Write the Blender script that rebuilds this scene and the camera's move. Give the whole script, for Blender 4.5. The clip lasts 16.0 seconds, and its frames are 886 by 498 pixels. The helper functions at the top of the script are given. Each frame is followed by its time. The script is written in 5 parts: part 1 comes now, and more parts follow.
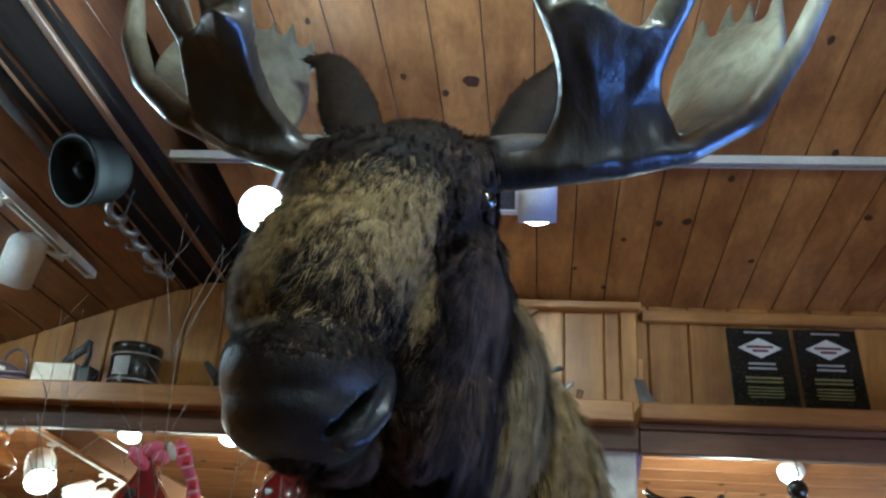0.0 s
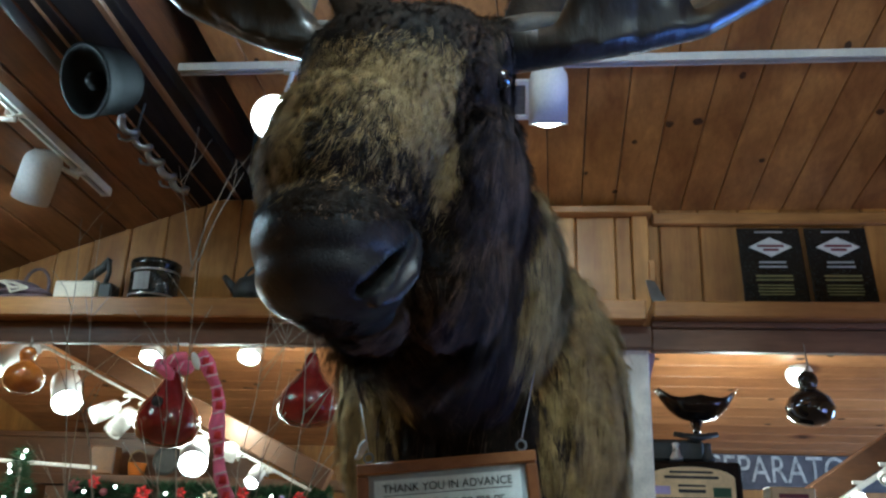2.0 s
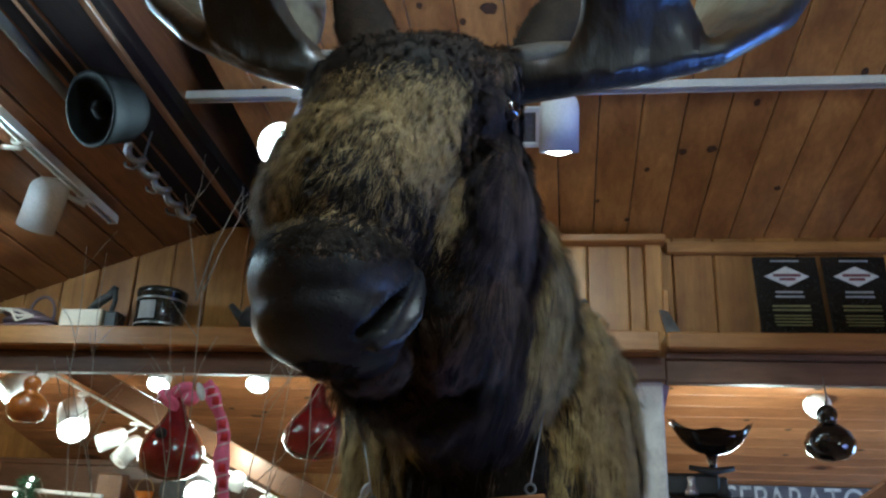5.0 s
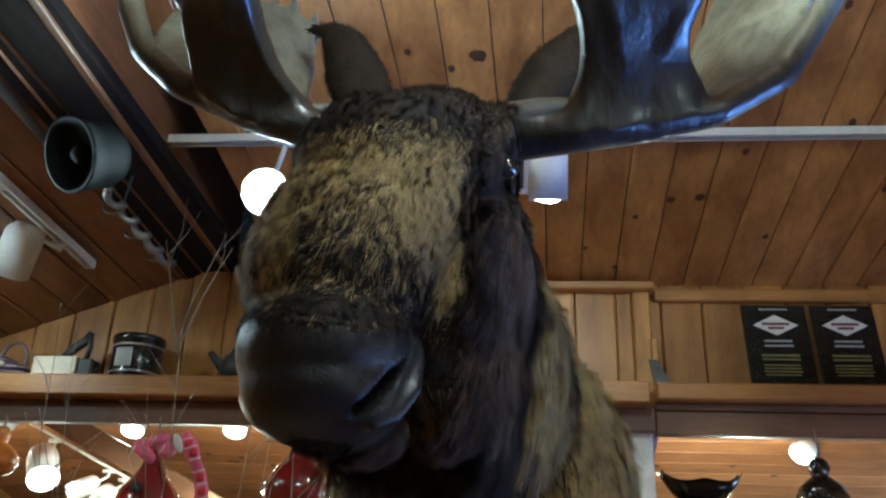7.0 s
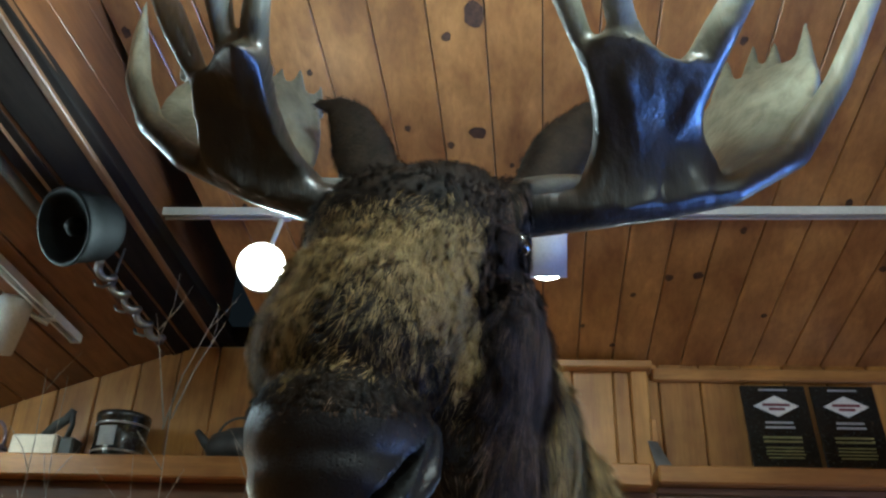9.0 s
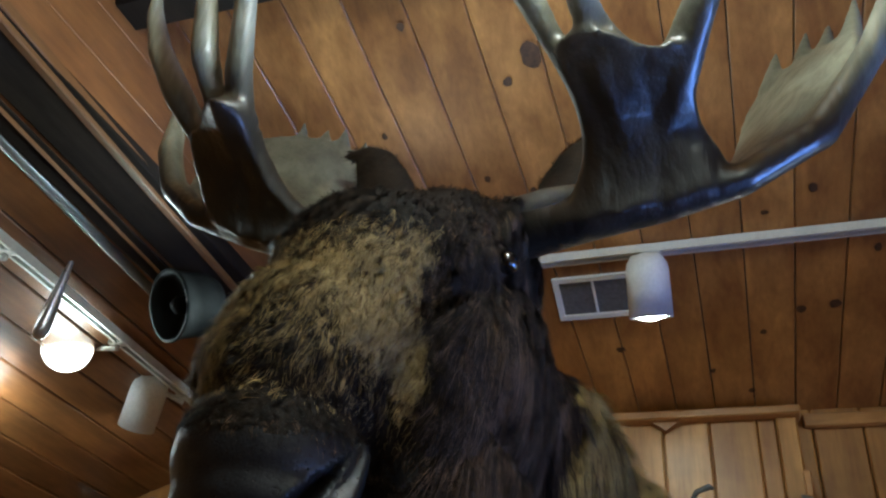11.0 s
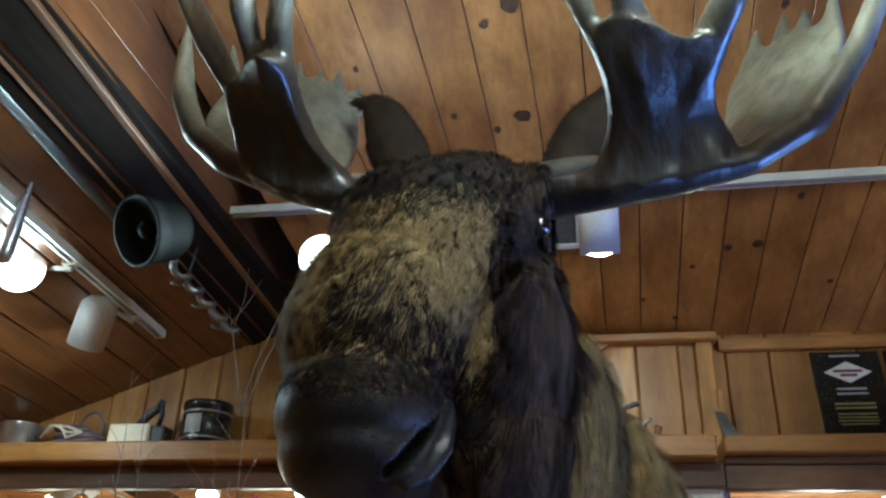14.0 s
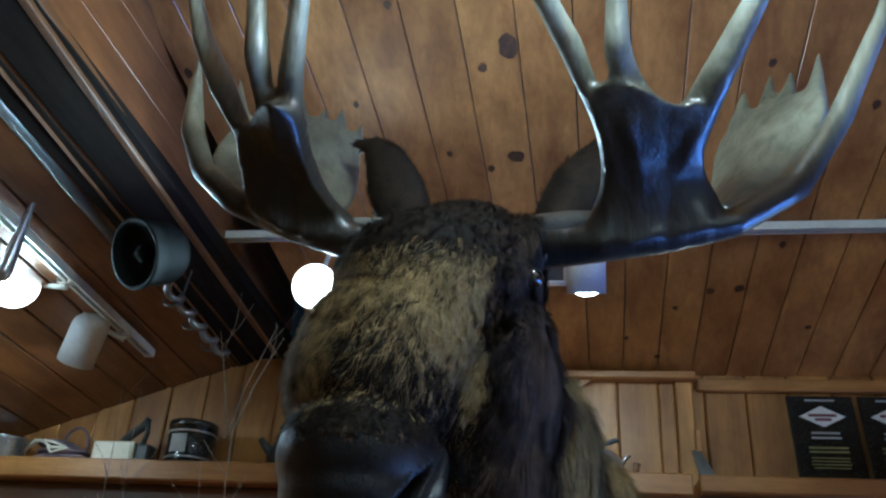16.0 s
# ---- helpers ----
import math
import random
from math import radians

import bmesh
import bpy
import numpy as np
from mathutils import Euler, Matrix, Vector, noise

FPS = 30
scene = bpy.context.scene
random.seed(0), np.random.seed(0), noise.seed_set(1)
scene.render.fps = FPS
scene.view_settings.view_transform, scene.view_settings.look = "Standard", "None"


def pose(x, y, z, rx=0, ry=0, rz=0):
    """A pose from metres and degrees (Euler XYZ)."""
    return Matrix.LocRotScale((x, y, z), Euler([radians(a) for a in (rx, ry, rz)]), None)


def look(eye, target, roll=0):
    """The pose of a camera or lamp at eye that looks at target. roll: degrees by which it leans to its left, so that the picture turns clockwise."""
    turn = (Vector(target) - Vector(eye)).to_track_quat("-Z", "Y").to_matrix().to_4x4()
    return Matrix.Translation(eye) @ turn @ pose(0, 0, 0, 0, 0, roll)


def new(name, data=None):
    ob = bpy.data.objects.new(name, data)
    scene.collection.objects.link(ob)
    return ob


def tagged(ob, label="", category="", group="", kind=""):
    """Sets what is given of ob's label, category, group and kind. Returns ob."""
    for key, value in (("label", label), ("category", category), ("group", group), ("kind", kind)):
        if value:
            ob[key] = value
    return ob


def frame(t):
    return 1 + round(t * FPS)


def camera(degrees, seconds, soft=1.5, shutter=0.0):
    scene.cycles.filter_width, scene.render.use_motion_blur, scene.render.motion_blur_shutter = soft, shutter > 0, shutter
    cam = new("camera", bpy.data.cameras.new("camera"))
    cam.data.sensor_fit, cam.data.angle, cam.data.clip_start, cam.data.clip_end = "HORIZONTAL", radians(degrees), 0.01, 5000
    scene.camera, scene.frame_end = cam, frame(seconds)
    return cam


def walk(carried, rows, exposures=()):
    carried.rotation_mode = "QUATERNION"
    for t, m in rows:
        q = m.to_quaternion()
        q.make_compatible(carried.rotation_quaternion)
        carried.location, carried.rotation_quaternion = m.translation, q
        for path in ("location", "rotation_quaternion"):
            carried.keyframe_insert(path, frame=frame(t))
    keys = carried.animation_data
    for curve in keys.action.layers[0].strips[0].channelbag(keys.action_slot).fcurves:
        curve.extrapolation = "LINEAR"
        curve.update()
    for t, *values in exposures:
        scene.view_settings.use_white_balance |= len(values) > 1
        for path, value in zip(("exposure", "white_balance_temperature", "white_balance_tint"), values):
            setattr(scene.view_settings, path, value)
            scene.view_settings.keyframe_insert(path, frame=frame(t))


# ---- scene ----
cam = camera(56.0, 16.0, soft=2.4)
PATH = [
    (0, (0.023, 0.077, 1.547), (-0.152, 1.906, 2.336), 3.3),
    (0.5, (0.042, 0.073, 1.534), (-0.16, 1.904, 2.313), 2.7),
    (1, (0.039, 0.084, 1.493), (-0.169, 1.938, 2.214), 2.2),
    (1.5, (0.021, 0.084, 1.461), (-0.179, 1.958, 2.13), 1.9),
    (2, (0.003, 0.085, 1.451), (-0.185, 1.971, 2.091), 1.8),
    (2.5, (0.001, 0.089, 1.456), (-0.189, 1.979, 2.083), 2.2),
    (3, (-0.014, 0.094, 1.453), (-0.196, 1.986, 2.074), 2.1),
    (3.5, (-0.025, 0.101, 1.444), (-0.202, 1.995, 2.063), 2.0),
    (4, (-0.03, 0.103, 1.437), (-0.207, 1.999, 2.048), 1.8),
    (4.5, (-0.008, 0.102, 1.444), (-0.207, 1.999, 2.044), 1.9),
    (5, (0.009, 0.122, 1.487), (-0.208, 1.986, 2.177), 2.2),
    (7.5, (-0.052, 0.150, 1.558), (-0.186, 1.983, 2.350), 2.1),
    (8, (-0.092, 0.146, 1.577), (-0.176, 1.964, 2.410), 2.6),
    (8.5, (-0.108, 0.150, 1.578), (-0.175, 1.944, 2.457), 2.0),
    (9, (-0.070, 0.178, 1.560), (-0.196, 1.942, 2.494), 2.0),
    (11.5, (0.272, 0.336, 1.515), (-0.385, 1.887, 2.594), 5.8),
    (12, (0.266, 0.341, 1.503), (-0.421, 1.917, 2.526), 6.0),
    (12.5, (0.248, 0.338, 1.496), (-0.438, 1.948, 2.465), 6.0),
    (13, (0.211, 0.282, 1.479), (-0.389, 1.947, 2.411), 5.3),
    (13.5, (0.107, 0.196, 1.505), (-0.325, 1.925, 2.412), 2.6),
    (14, (0.039, 0.124, 1.539), (-0.294, 1.885, 2.426), 1.9),
    (14.5, (0.029, 0.077, 1.541), (-0.272, 1.839, 2.438), 2.3),
    (15, (0.03, 0.06, 1.546), (-0.263, 1.815, 2.457), 2.9),
    (15.5, (0.029, 0.053, 1.555), (-0.264, 1.804, 2.475), 3.4),
    (16, (0.028, 0.046, 1.554), (-0.266, 1.792, 2.482), 3.7),
]
walk(cam, [(t, look(eye, target, roll)) for t, eye, target, roll in PATH],
     exposures=[(0.0, 0.24, 4850, -12), (1.5, 0.12, 4850, -12), (3.5, 0.06, 4750, -11), (5.0, 0.02, 4800, -11), (7.5, 0.20, 5200, -13), (9.0, 0.12, 5250, -13), (11.5, -0.32, 5650, -9), (13.0, -0.28, 5600, -9), (13.5, -0.05, 5450, -11), (14.0, 0.08, 5250, -12), (14.5, -0.26, 4750, -12), (16.0, -0.30, 4650, -12)])

# ---- world and lights ----
world = bpy.data.worlds.new("world")
scene.world = world
world.use_nodes = True
world.node_tree.nodes["Background"].inputs["Color"].default_value = (0.75, 0.85, 1.0, 1)
world.node_tree.nodes["Background"].inputs["Strength"].default_value = 0.007


def lamp(kind, at, watts, color, size=0.05, target=None, spot=None, size_y=None):
    data = bpy.data.lights.new("lamp", kind)
    data.energy, data.color = watts, color
    if kind == "AREA":
        data.size = size
        if size_y:
            data.shape, data.size_y = "RECTANGLE", size_y
    else:
        data.shadow_soft_size = size
    if spot:
        data.spot_size, data.spot_blend = radians(spot), 0.6
    ob = new("lamp_light", data)
    ob.matrix_world = look(at, target) if target else Matrix.Translation(at)
    return ob


WARM, WHITE, BLUE = (1.0, 0.84, 0.62), (0.95, 0.98, 0.98), (0.20, 0.34, 1.0)

# ---- materials ----


def ramp(nt, fac, stops):
    n = nt.nodes.new("ShaderNodeValToRGB")
    while len(n.color_ramp.elements) < len(stops):
        n.color_ramp.elements.new(0.5)
    for e, (p, c) in zip(n.color_ramp.elements, stops):
        e.position, e.color = p, (*c, 1)
    nt.links.new(fac, n.inputs["Fac"])
    return n.outputs["Color"]


def tex(nt, kind, scale, vec, detail=4.0, rough=0.6, distort=0.0):
    n = nt.nodes.new("ShaderNodeTex" + kind)
    n.inputs["Scale"].default_value = scale
    if kind == "Noise":
        n.inputs["Detail"].default_value, n.inputs["Roughness"].default_value = detail, rough
        n.inputs["Distortion"].default_value = distort
    nt.links.new(vec, n.inputs["Vector"])
    return n


def mixc(nt, mode, fac, a, b):
    n = nt.nodes.new("ShaderNodeMix")
    n.data_type, n.blend_type = "RGBA", mode
    for sock, v in (("Factor", fac),):
        if isinstance(v, (int, float)):
            n.inputs[0].default_value = v
        else:
            nt.links.new(v, n.inputs[0])
    for k, v in ((6, a), (7, b)):
        if isinstance(v, tuple):
            n.inputs[k].default_value = (*v, 1)
        else:
            nt.links.new(v, n.inputs[k])
    return n.outputs[2]


def start(name):
    m = bpy.data.materials.new(name)
    m.use_nodes = True
    nt = m.node_tree
    b = nt.nodes["Principled BSDF"]
    co = nt.nodes.new("ShaderNodeTexCoord").outputs["Object"]
    return m, nt, b, co


def bump(nt, b, height, strength, dist=0.005):
    n = nt.nodes.new("ShaderNodeBump")
    n.inputs["Strength"].default_value, n.inputs["Distance"].default_value = strength, dist
    nt.links.new(height, n.inputs["Height"])
    nt.links.new(n.outputs["Normal"], b.inputs["Normal"])


def plain(name, c, rough=0.5, metal=0.0, vary=0.25, scale=12.0, bumpy=0.15, coat=0.0, emit=None):
    """Painted, glazed or metal surface with two scales of wear."""
    m, nt, b, co = start(name)
    n1 = tex(nt, "Noise", scale, co)
    n2 = tex(nt, "Noise", scale * 9, co, 6)
    lo, hi = tuple(x * (1 - vary) for x in c), tuple(min(1, x * (1 + vary)) for x in c)
    c1 = ramp(nt, n1.outputs["Fac"], [(0.3, lo), (0.7, hi)])
    c2 = mixc(nt, "MULTIPLY", 0.35, c1, ramp(nt, n2.outputs["Fac"], [(0.25, (0.6, 0.6, 0.6)), (0.6, (1, 1, 1))]))
    nt.links.new(c2, b.inputs["Base Color"])
    r = ramp(nt, n2.outputs["Fac"], [(0.2, (max(0, rough - 0.08),) * 3), (0.8, (min(1, rough + 0.12),) * 3)])
    nt.links.new(r, b.inputs["Roughness"])
    b.inputs["Metallic"].default_value = metal
    b.inputs["Coat Weight"].default_value = coat
    if emit:
        b.inputs["Emission Color"].default_value, b.inputs["Emission Strength"].default_value = (*emit[0], 1), emit[1]
    if bumpy:
        bump(nt, b, n2.outputs["Fac"], bumpy, 0.003)
    return m


def pine(name, stretch, lo, hi, rough=0.42, knots=0.0, island=True, coat=0.15):
    """Varnished softwood: long grain, rings, a tone for each board, a few pin knots."""
    m, nt, b, co = start(name)
    rnd = nt.nodes.new("ShaderNodeNewGeometry").outputs["Random Per Island"] if island else nt.nodes.new("ShaderNodeObjectInfo").outputs["Random"]
    mul = nt.nodes.new("ShaderNodeMath")
    mul.operation = "MULTIPLY"
    mul.inputs[1].default_value = 37.0
    nt.links.new(rnd, mul.inputs[0])
    cmb = nt.nodes.new("ShaderNodeCombineXYZ")
    for k in range(3):
        nt.links.new(mul.outputs[0], cmb.inputs[k])
    add = nt.nodes.new("ShaderNodeVectorMath")
    nt.links.new(co, add.inputs[0])
    nt.links.new(cmb.outputs[0], add.inputs[1])
    mp = nt.nodes.new("ShaderNodeMapping")
    mp.inputs["Scale"].default_value = stretch
    nt.links.new(add.outputs[0], mp.inputs["Vector"])
    v = mp.outputs["Vector"]
    big = tex(nt, "Noise", 2.2, v, 3, 0.55, 0.6)
    grain = tex(nt, "Noise", 14.0, v, 6, 0.7, 0.3)
    mid = tuple((x + y) / 2 for x, y in zip(lo, hi))
    c = ramp(nt, big.outputs["Fac"], [(0.3, lo), (0.5, mid), (0.72, hi)])
    c = mixc(nt, "MULTIPLY", 0.55, c, ramp(nt, grain.outputs["Fac"], [(0.3, (0.52, 0.45, 0.38)), (0.62, (1, 1, 1))]))
    c = mixc(nt, "MULTIPLY", 0.6, c, ramp(nt, rnd, [(0.0, (0.52, 0.42, 0.36)), (0.5, (0.88, 0.84, 0.80)), (1.0, (1.0, 1.0, 1.0))]))
    stain = tex(nt, "Noise", 3.0, co, 4, 0.7)
    c = mixc(nt, "MULTIPLY", 0.5, c, ramp(nt, stain.outputs["Fac"], [(0.34, (0.45, 0.38, 0.32)), (0.56, (1, 1, 1))]))
    if knots:
        vo = nt.nodes.new("ShaderNodeTexVoronoi")
        vo.inputs["Scale"].default_value = knots
        mp2 = nt.nodes.new("ShaderNodeMapping")
        mp2.inputs["Scale"].default_value = tuple(0.55 + 0.45 * min(1, s / 4) for s in stretch)
        nt.links.new(add.outputs[0], mp2.inputs["Vector"])
        nt.links.new(mp2.outputs["Vector"], vo.inputs["Vector"])
        c = mixc(nt, "MULTIPLY", 0.9, c, ramp(nt, vo.outputs["Distance"], [(0.05, (0.1, 0.05, 0.03)), (0.085, (0.45, 0.3, 0.2)), (0.16, (1, 1, 1))]))
    nt.links.new(c, b.inputs["Base Color"])
    nt.links.new(ramp(nt, grain.outputs["Fac"], [(0.2, (rough + 0.15,) * 3), (0.8, (rough,) * 3)]), b.inputs["Roughness"])
    b.inputs["Coat Weight"].default_value = coat
    b.inputs["Coat Roughness"].default_value = 0.3
    bump(nt, b, grain.outputs["Fac"], 0.25, 0.002)
    return m


M_CEIL = pine("ceiling_pine", (5, 0.5, 5), (0.29, 0.120, 0.033), (0.58, 0.290, 0.085), 0.33, coat=0.4)
# darker copy of the ceiling pine: shade on the left slope is in the colour
M_CEIL_SHADED = pine("shaded_ceiling_pine", (5, 0.5, 5), (0.17, 0.068, 0.020), (0.31, 0.130, 0.038), 0.40, 2.2, coat=0.2)
M_CEIL_FAR = pine("far_ceiling_pine", (0.5, 5, 5), (0.42, 0.18, 0.06), (0.58, 0.27, 0.1), 0.45, 2.5)
M_WALL = pine("wall_pine", (5, 5, 0.5), (0.36, 0.165, 0.036), (0.60, 0.315, 0.075), 0.42, 2.6, island=False)
M_SHELF = pine("shelf_pine", (0.5, 5, 5), (0.36, 0.165, 0.040), (0.54, 0.28, 0.080), 0.33)
M_TRIM = pine("trim_pine", (5, 0.5, 5), (0.17, 0.076, 0.024), (0.28, 0.135, 0.045), 0.4)
M_DARKWOOD = pine("dark_beam_wood", (5, 0.5, 5), (0.012, 0.009, 0.007), (0.028, 0.020, 0.015), 0.8, coat=0.0)
M_BROWNBEAM = pine("brown_beam_wood", (1.2, 1.2, 5), (0.09, 0.04, 0.016), (0.15, 0.07, 0.03), 0.5)
M_HEADER = pine("header_wood", (0.5, 5, 5), (0.13, 0.066, 0.034), (0.24, 0.13, 0.068), 0.45, coat=0.1)
M_KNOT = plain("knot", (0.06, 0.026, 0.011), 0.5, vary=0.5, scale=60)
M_FLOOR = pine("floor_wood", (5, 0.5, 5), (0.2, 0.11, 0.05), (0.3, 0.17, 0.08), 0.5, island=False)
M_PLASTER = plain("cream_plaster", (0.74, 0.70, 0.60), 0.75, bumpy=0.3)
M_WHITE = plain("white_enamel", (0.78, 0.77, 0.74), 0.35, vary=0.06)
M_GREYW = plain("white_track_paint", (0.68, 0.67, 0.63), 0.4, vary=0.08)
M_SLOT = plain("track_slot", (0.05, 0.05, 0.05), 0.6)
M_BULB = plain("lit_bulb", (1, 1, 1), 0.3, emit=((1.0, 0.93, 0.82), 40.0))
M_BULBFAR = plain("far_lit_bulb", (1, 1, 1), 0.3, emit=((1.0, 0.86, 0.66), 16.0))
M_STEEL = plain("steel_pipe", (0.26, 0.275, 0.29), 0.32, 0.9, vary=0.2)
M_IRON = plain("dark_iron", (0.05, 0.053, 0.053), 0.5, 0.3, vary=0.4)
M_DRUM = plain("tarnished_drum_metal", (0.006, 0.007, 0.007), 0.75, 0.0, vary=0.4)
for dull in (M_DRUM, M_DARKWOOD):
    dull.node_tree.nodes["Principled BSDF"].inputs["Specular IOR Level"].default_value = 0.12
M_BLACKGLOSS = plain("black_lacquer", (0.008, 0.007, 0.007), 0.12, coat=1.0)
M_RED = plain("red_gourd_lacquer", (0.20, 0.012, 0.012), 0.16, coat=1.0, vary=0.35)
M_ORANGE = plain("orange_gourd_lacquer", (0.45, 0.14, 0.02), 0.2, coat=1.0, vary=0.3)
M_PINK = plain("pink_ribbon", (0.80, 0.17, 0.32), 0.5, vary=0.2)
M_PINKL = plain("pale_pink_edge", (0.88, 0.62, 0.68), 0.6)
M_TWIG = plain("grey_twig_bark", (0.30, 0.26, 0.21), 0.7, vary=0.4, scale=40)
M_BRASS = plain("old_brass", (0.28, 0.19, 0.08), 0.35, 0.9, vary=0.3)
M_TIN = plain("tin_pot", (0.55, 0.56, 0.57), 0.3, 0.9, vary=0.15)
M_CREAMBOX = plain("cream_box", (0.66, 0.6, 0.48), 0.6, vary=0.15)
M_SIGN = plain("black_sign_panel", (0.012, 0.014, 0.013), 0.22, vary=0.4, coat=0.4)
M_PAPER = plain("white_print", (0.72, 0.72, 0.68), 0.6, vary=0.08)
M_GOLD = plain("yellow_print", (0.22, 0.21, 0.085), 0.6)
M_MAROON = plain("maroon_print", (0.16, 0.04, 0.05), 0.6)
M_INK = plain("black_ink", (0.02, 0.02, 0.02), 0.6)
M_LEAF = plain("pine_garland_green", (0.03, 0.075, 0.03), 0.6, vary=0.5)
M_REDB = plain("red_bow", (0.55, 0.02, 0.025), 0.45)
M_FAIRY = plain("fairy_light", (1, 1, 1), 0.4, emit=((1.0, 0.9, 0.75), 12.0))
M_LAVENDER = plain("lavender_panel", (0.42, 0.36, 0.62), 0.6)
M_SLATE = plain("slate_blue_sign", (0.085, 0.083, 0.105), 0.6, vary=0.35)
M_CHALK = plain("worn_pale_lettering", (0.45, 0.45, 0.46), 0.7, vary=0.5, scale=22)
M_TANSIGN = plain("tan_sign_board", (0.74, 0.57, 0.29), 0.55, vary=0.2)
M_LEATHER = plain("purple_brown_leather", (0.13, 0.09, 0.11), 0.5, vary=0.5)
M_PICTURE = pine("picture_frame_oak", (3, 3, 3), (0.30, 0.12, 0.035), (0.42, 0.19, 0.06), 0.35, island=False)
M_MAT = plain("grey_mount_board", (0.36, 0.37, 0.37), 0.7, vary=0.1)
M_CORD = plain("cord", (0.5, 0.48, 0.44), 0.6)
M_SCREEN = plain("vent_mesh", (0.12, 0.12, 0.12), 0.7, scale=80)


def glass_mat(name, c=(1, 1, 1), rough=0.02):
    m, nt, b, co = start(name)
    b.inputs["Base Color"].default_value = (*c, 1)
    b.inputs["Roughness"].default_value = rough
    b.inputs["Transmission Weight"].default_value = 1.0
    b.inputs["IOR"].default_value = 1.45
    return m


M_GLASS = glass_mat("clear_glass")

# ---- mesh helpers ----


def box(bm, c, s, rot=None, bevel=0.0, mi=0):
    r = bmesh.ops.create_cube(bm, size=1.0)
    vs = r["verts"]
    bmesh.ops.scale(bm, vec=Vector(s), verts=vs)
    if bevel:
        es = list({e for v in vs for e in v.link_edges})
        out = bmesh.ops.bevel(bm, geom=es, offset=bevel, segments=1, affect="EDGES")
        vs = list({v for f in out["faces"] for v in f.verts} | {v for v in vs if v.is_valid})
        vs = list({v for v0 in vs for f in v0.link_faces for v in f.verts})
    if rot:
        bmesh.ops.rotate(bm, cent=(0, 0, 0), matrix=rot.to_3x3(), verts=vs)
    bmesh.ops.translate(bm, vec=Vector(c), verts=vs)
    if mi:
        for f in {f for v in vs for f in v.link_faces}:
            f.material_index = mi
    return vs


def tube(bm, pts, radii, seg=10, caps=True, mi=0):
    """A round bar through pts."""
    pts = [Vector(p) for p in pts]
    if not isinstance(radii, (list, tuple)):
        radii = [radii] * len(pts)
    rings, ref = [], None
    for i, p in enumerate(pts):
        d = (pts[min(i + 1, len(pts) - 1)] - pts[max(i - 1, 0)]).normalized()
        if ref is None:
            ref = d.orthogonal().normalized()
        ref = (ref - d * ref.dot(d)).normalized()
        o = d.cross(ref)
        rings.append([bm.verts.new(p + (ref * math.cos(a) + o * math.sin(a)) * radii[i]) for a in (2 * math.pi * k / seg for k in range(seg))])
    fs = []
    for a, b in zip(rings, rings[1:]):
        for k in range(seg):
            fs.append(bm.faces.new((a[k], a[(k + 1) % seg], b[(k + 1) % seg], b[k])))
    if caps:
        fs.append(bm.faces.new(rings[0][::-1]))
        fs.append(bm.faces.new(rings[-1]))
    for f in fs:
        f.smooth = True
        f.material_index = mi
    return rings


def lathe(bm, profile, seg=24, m=None, mi=0):
    """Turns (radius, height) rows round z, then places them by m."""
    m = m or Matrix()
    rings = [[bm.verts.new(m @ Vector((r * math.cos(a), r * math.sin(a), z))) for a in (2 * math.pi * k / seg for k in range(seg))] for r, z in profile]
    for a, b in zip(rings, rings[1:]):
        for k in range(seg):
            f = bm.faces.new((a[k], a[(k + 1) % seg], b[(k + 1) % seg], b[k]))
            f.smooth, f.material_index = True, mi
    for ring, flip in ((rings[0], True), (rings[-1], False)):
        f = bm.faces.new(ring[::-1] if flip else ring)
        f.material_index = mi
    return rings


def ball(bm, c, r, rot=None, sub=3):
    vs = bmesh.ops.create_icosphere(bm, subdivisions=sub, radius=1.0)["verts"]
    bmesh.ops.scale(bm, vec=Vector(r if isinstance(r, (tuple, list)) else (r, r, r)), verts=vs)
    if rot:
        bmesh.ops.rotate(bm, cent=(0, 0, 0), matrix=rot.to_3x3(), verts=vs)
    bmesh.ops.translate(bm, vec=Vector(c), verts=vs)
    for f in {f for v in vs for f in v.link_faces}:
        f.smooth = True
    return vs


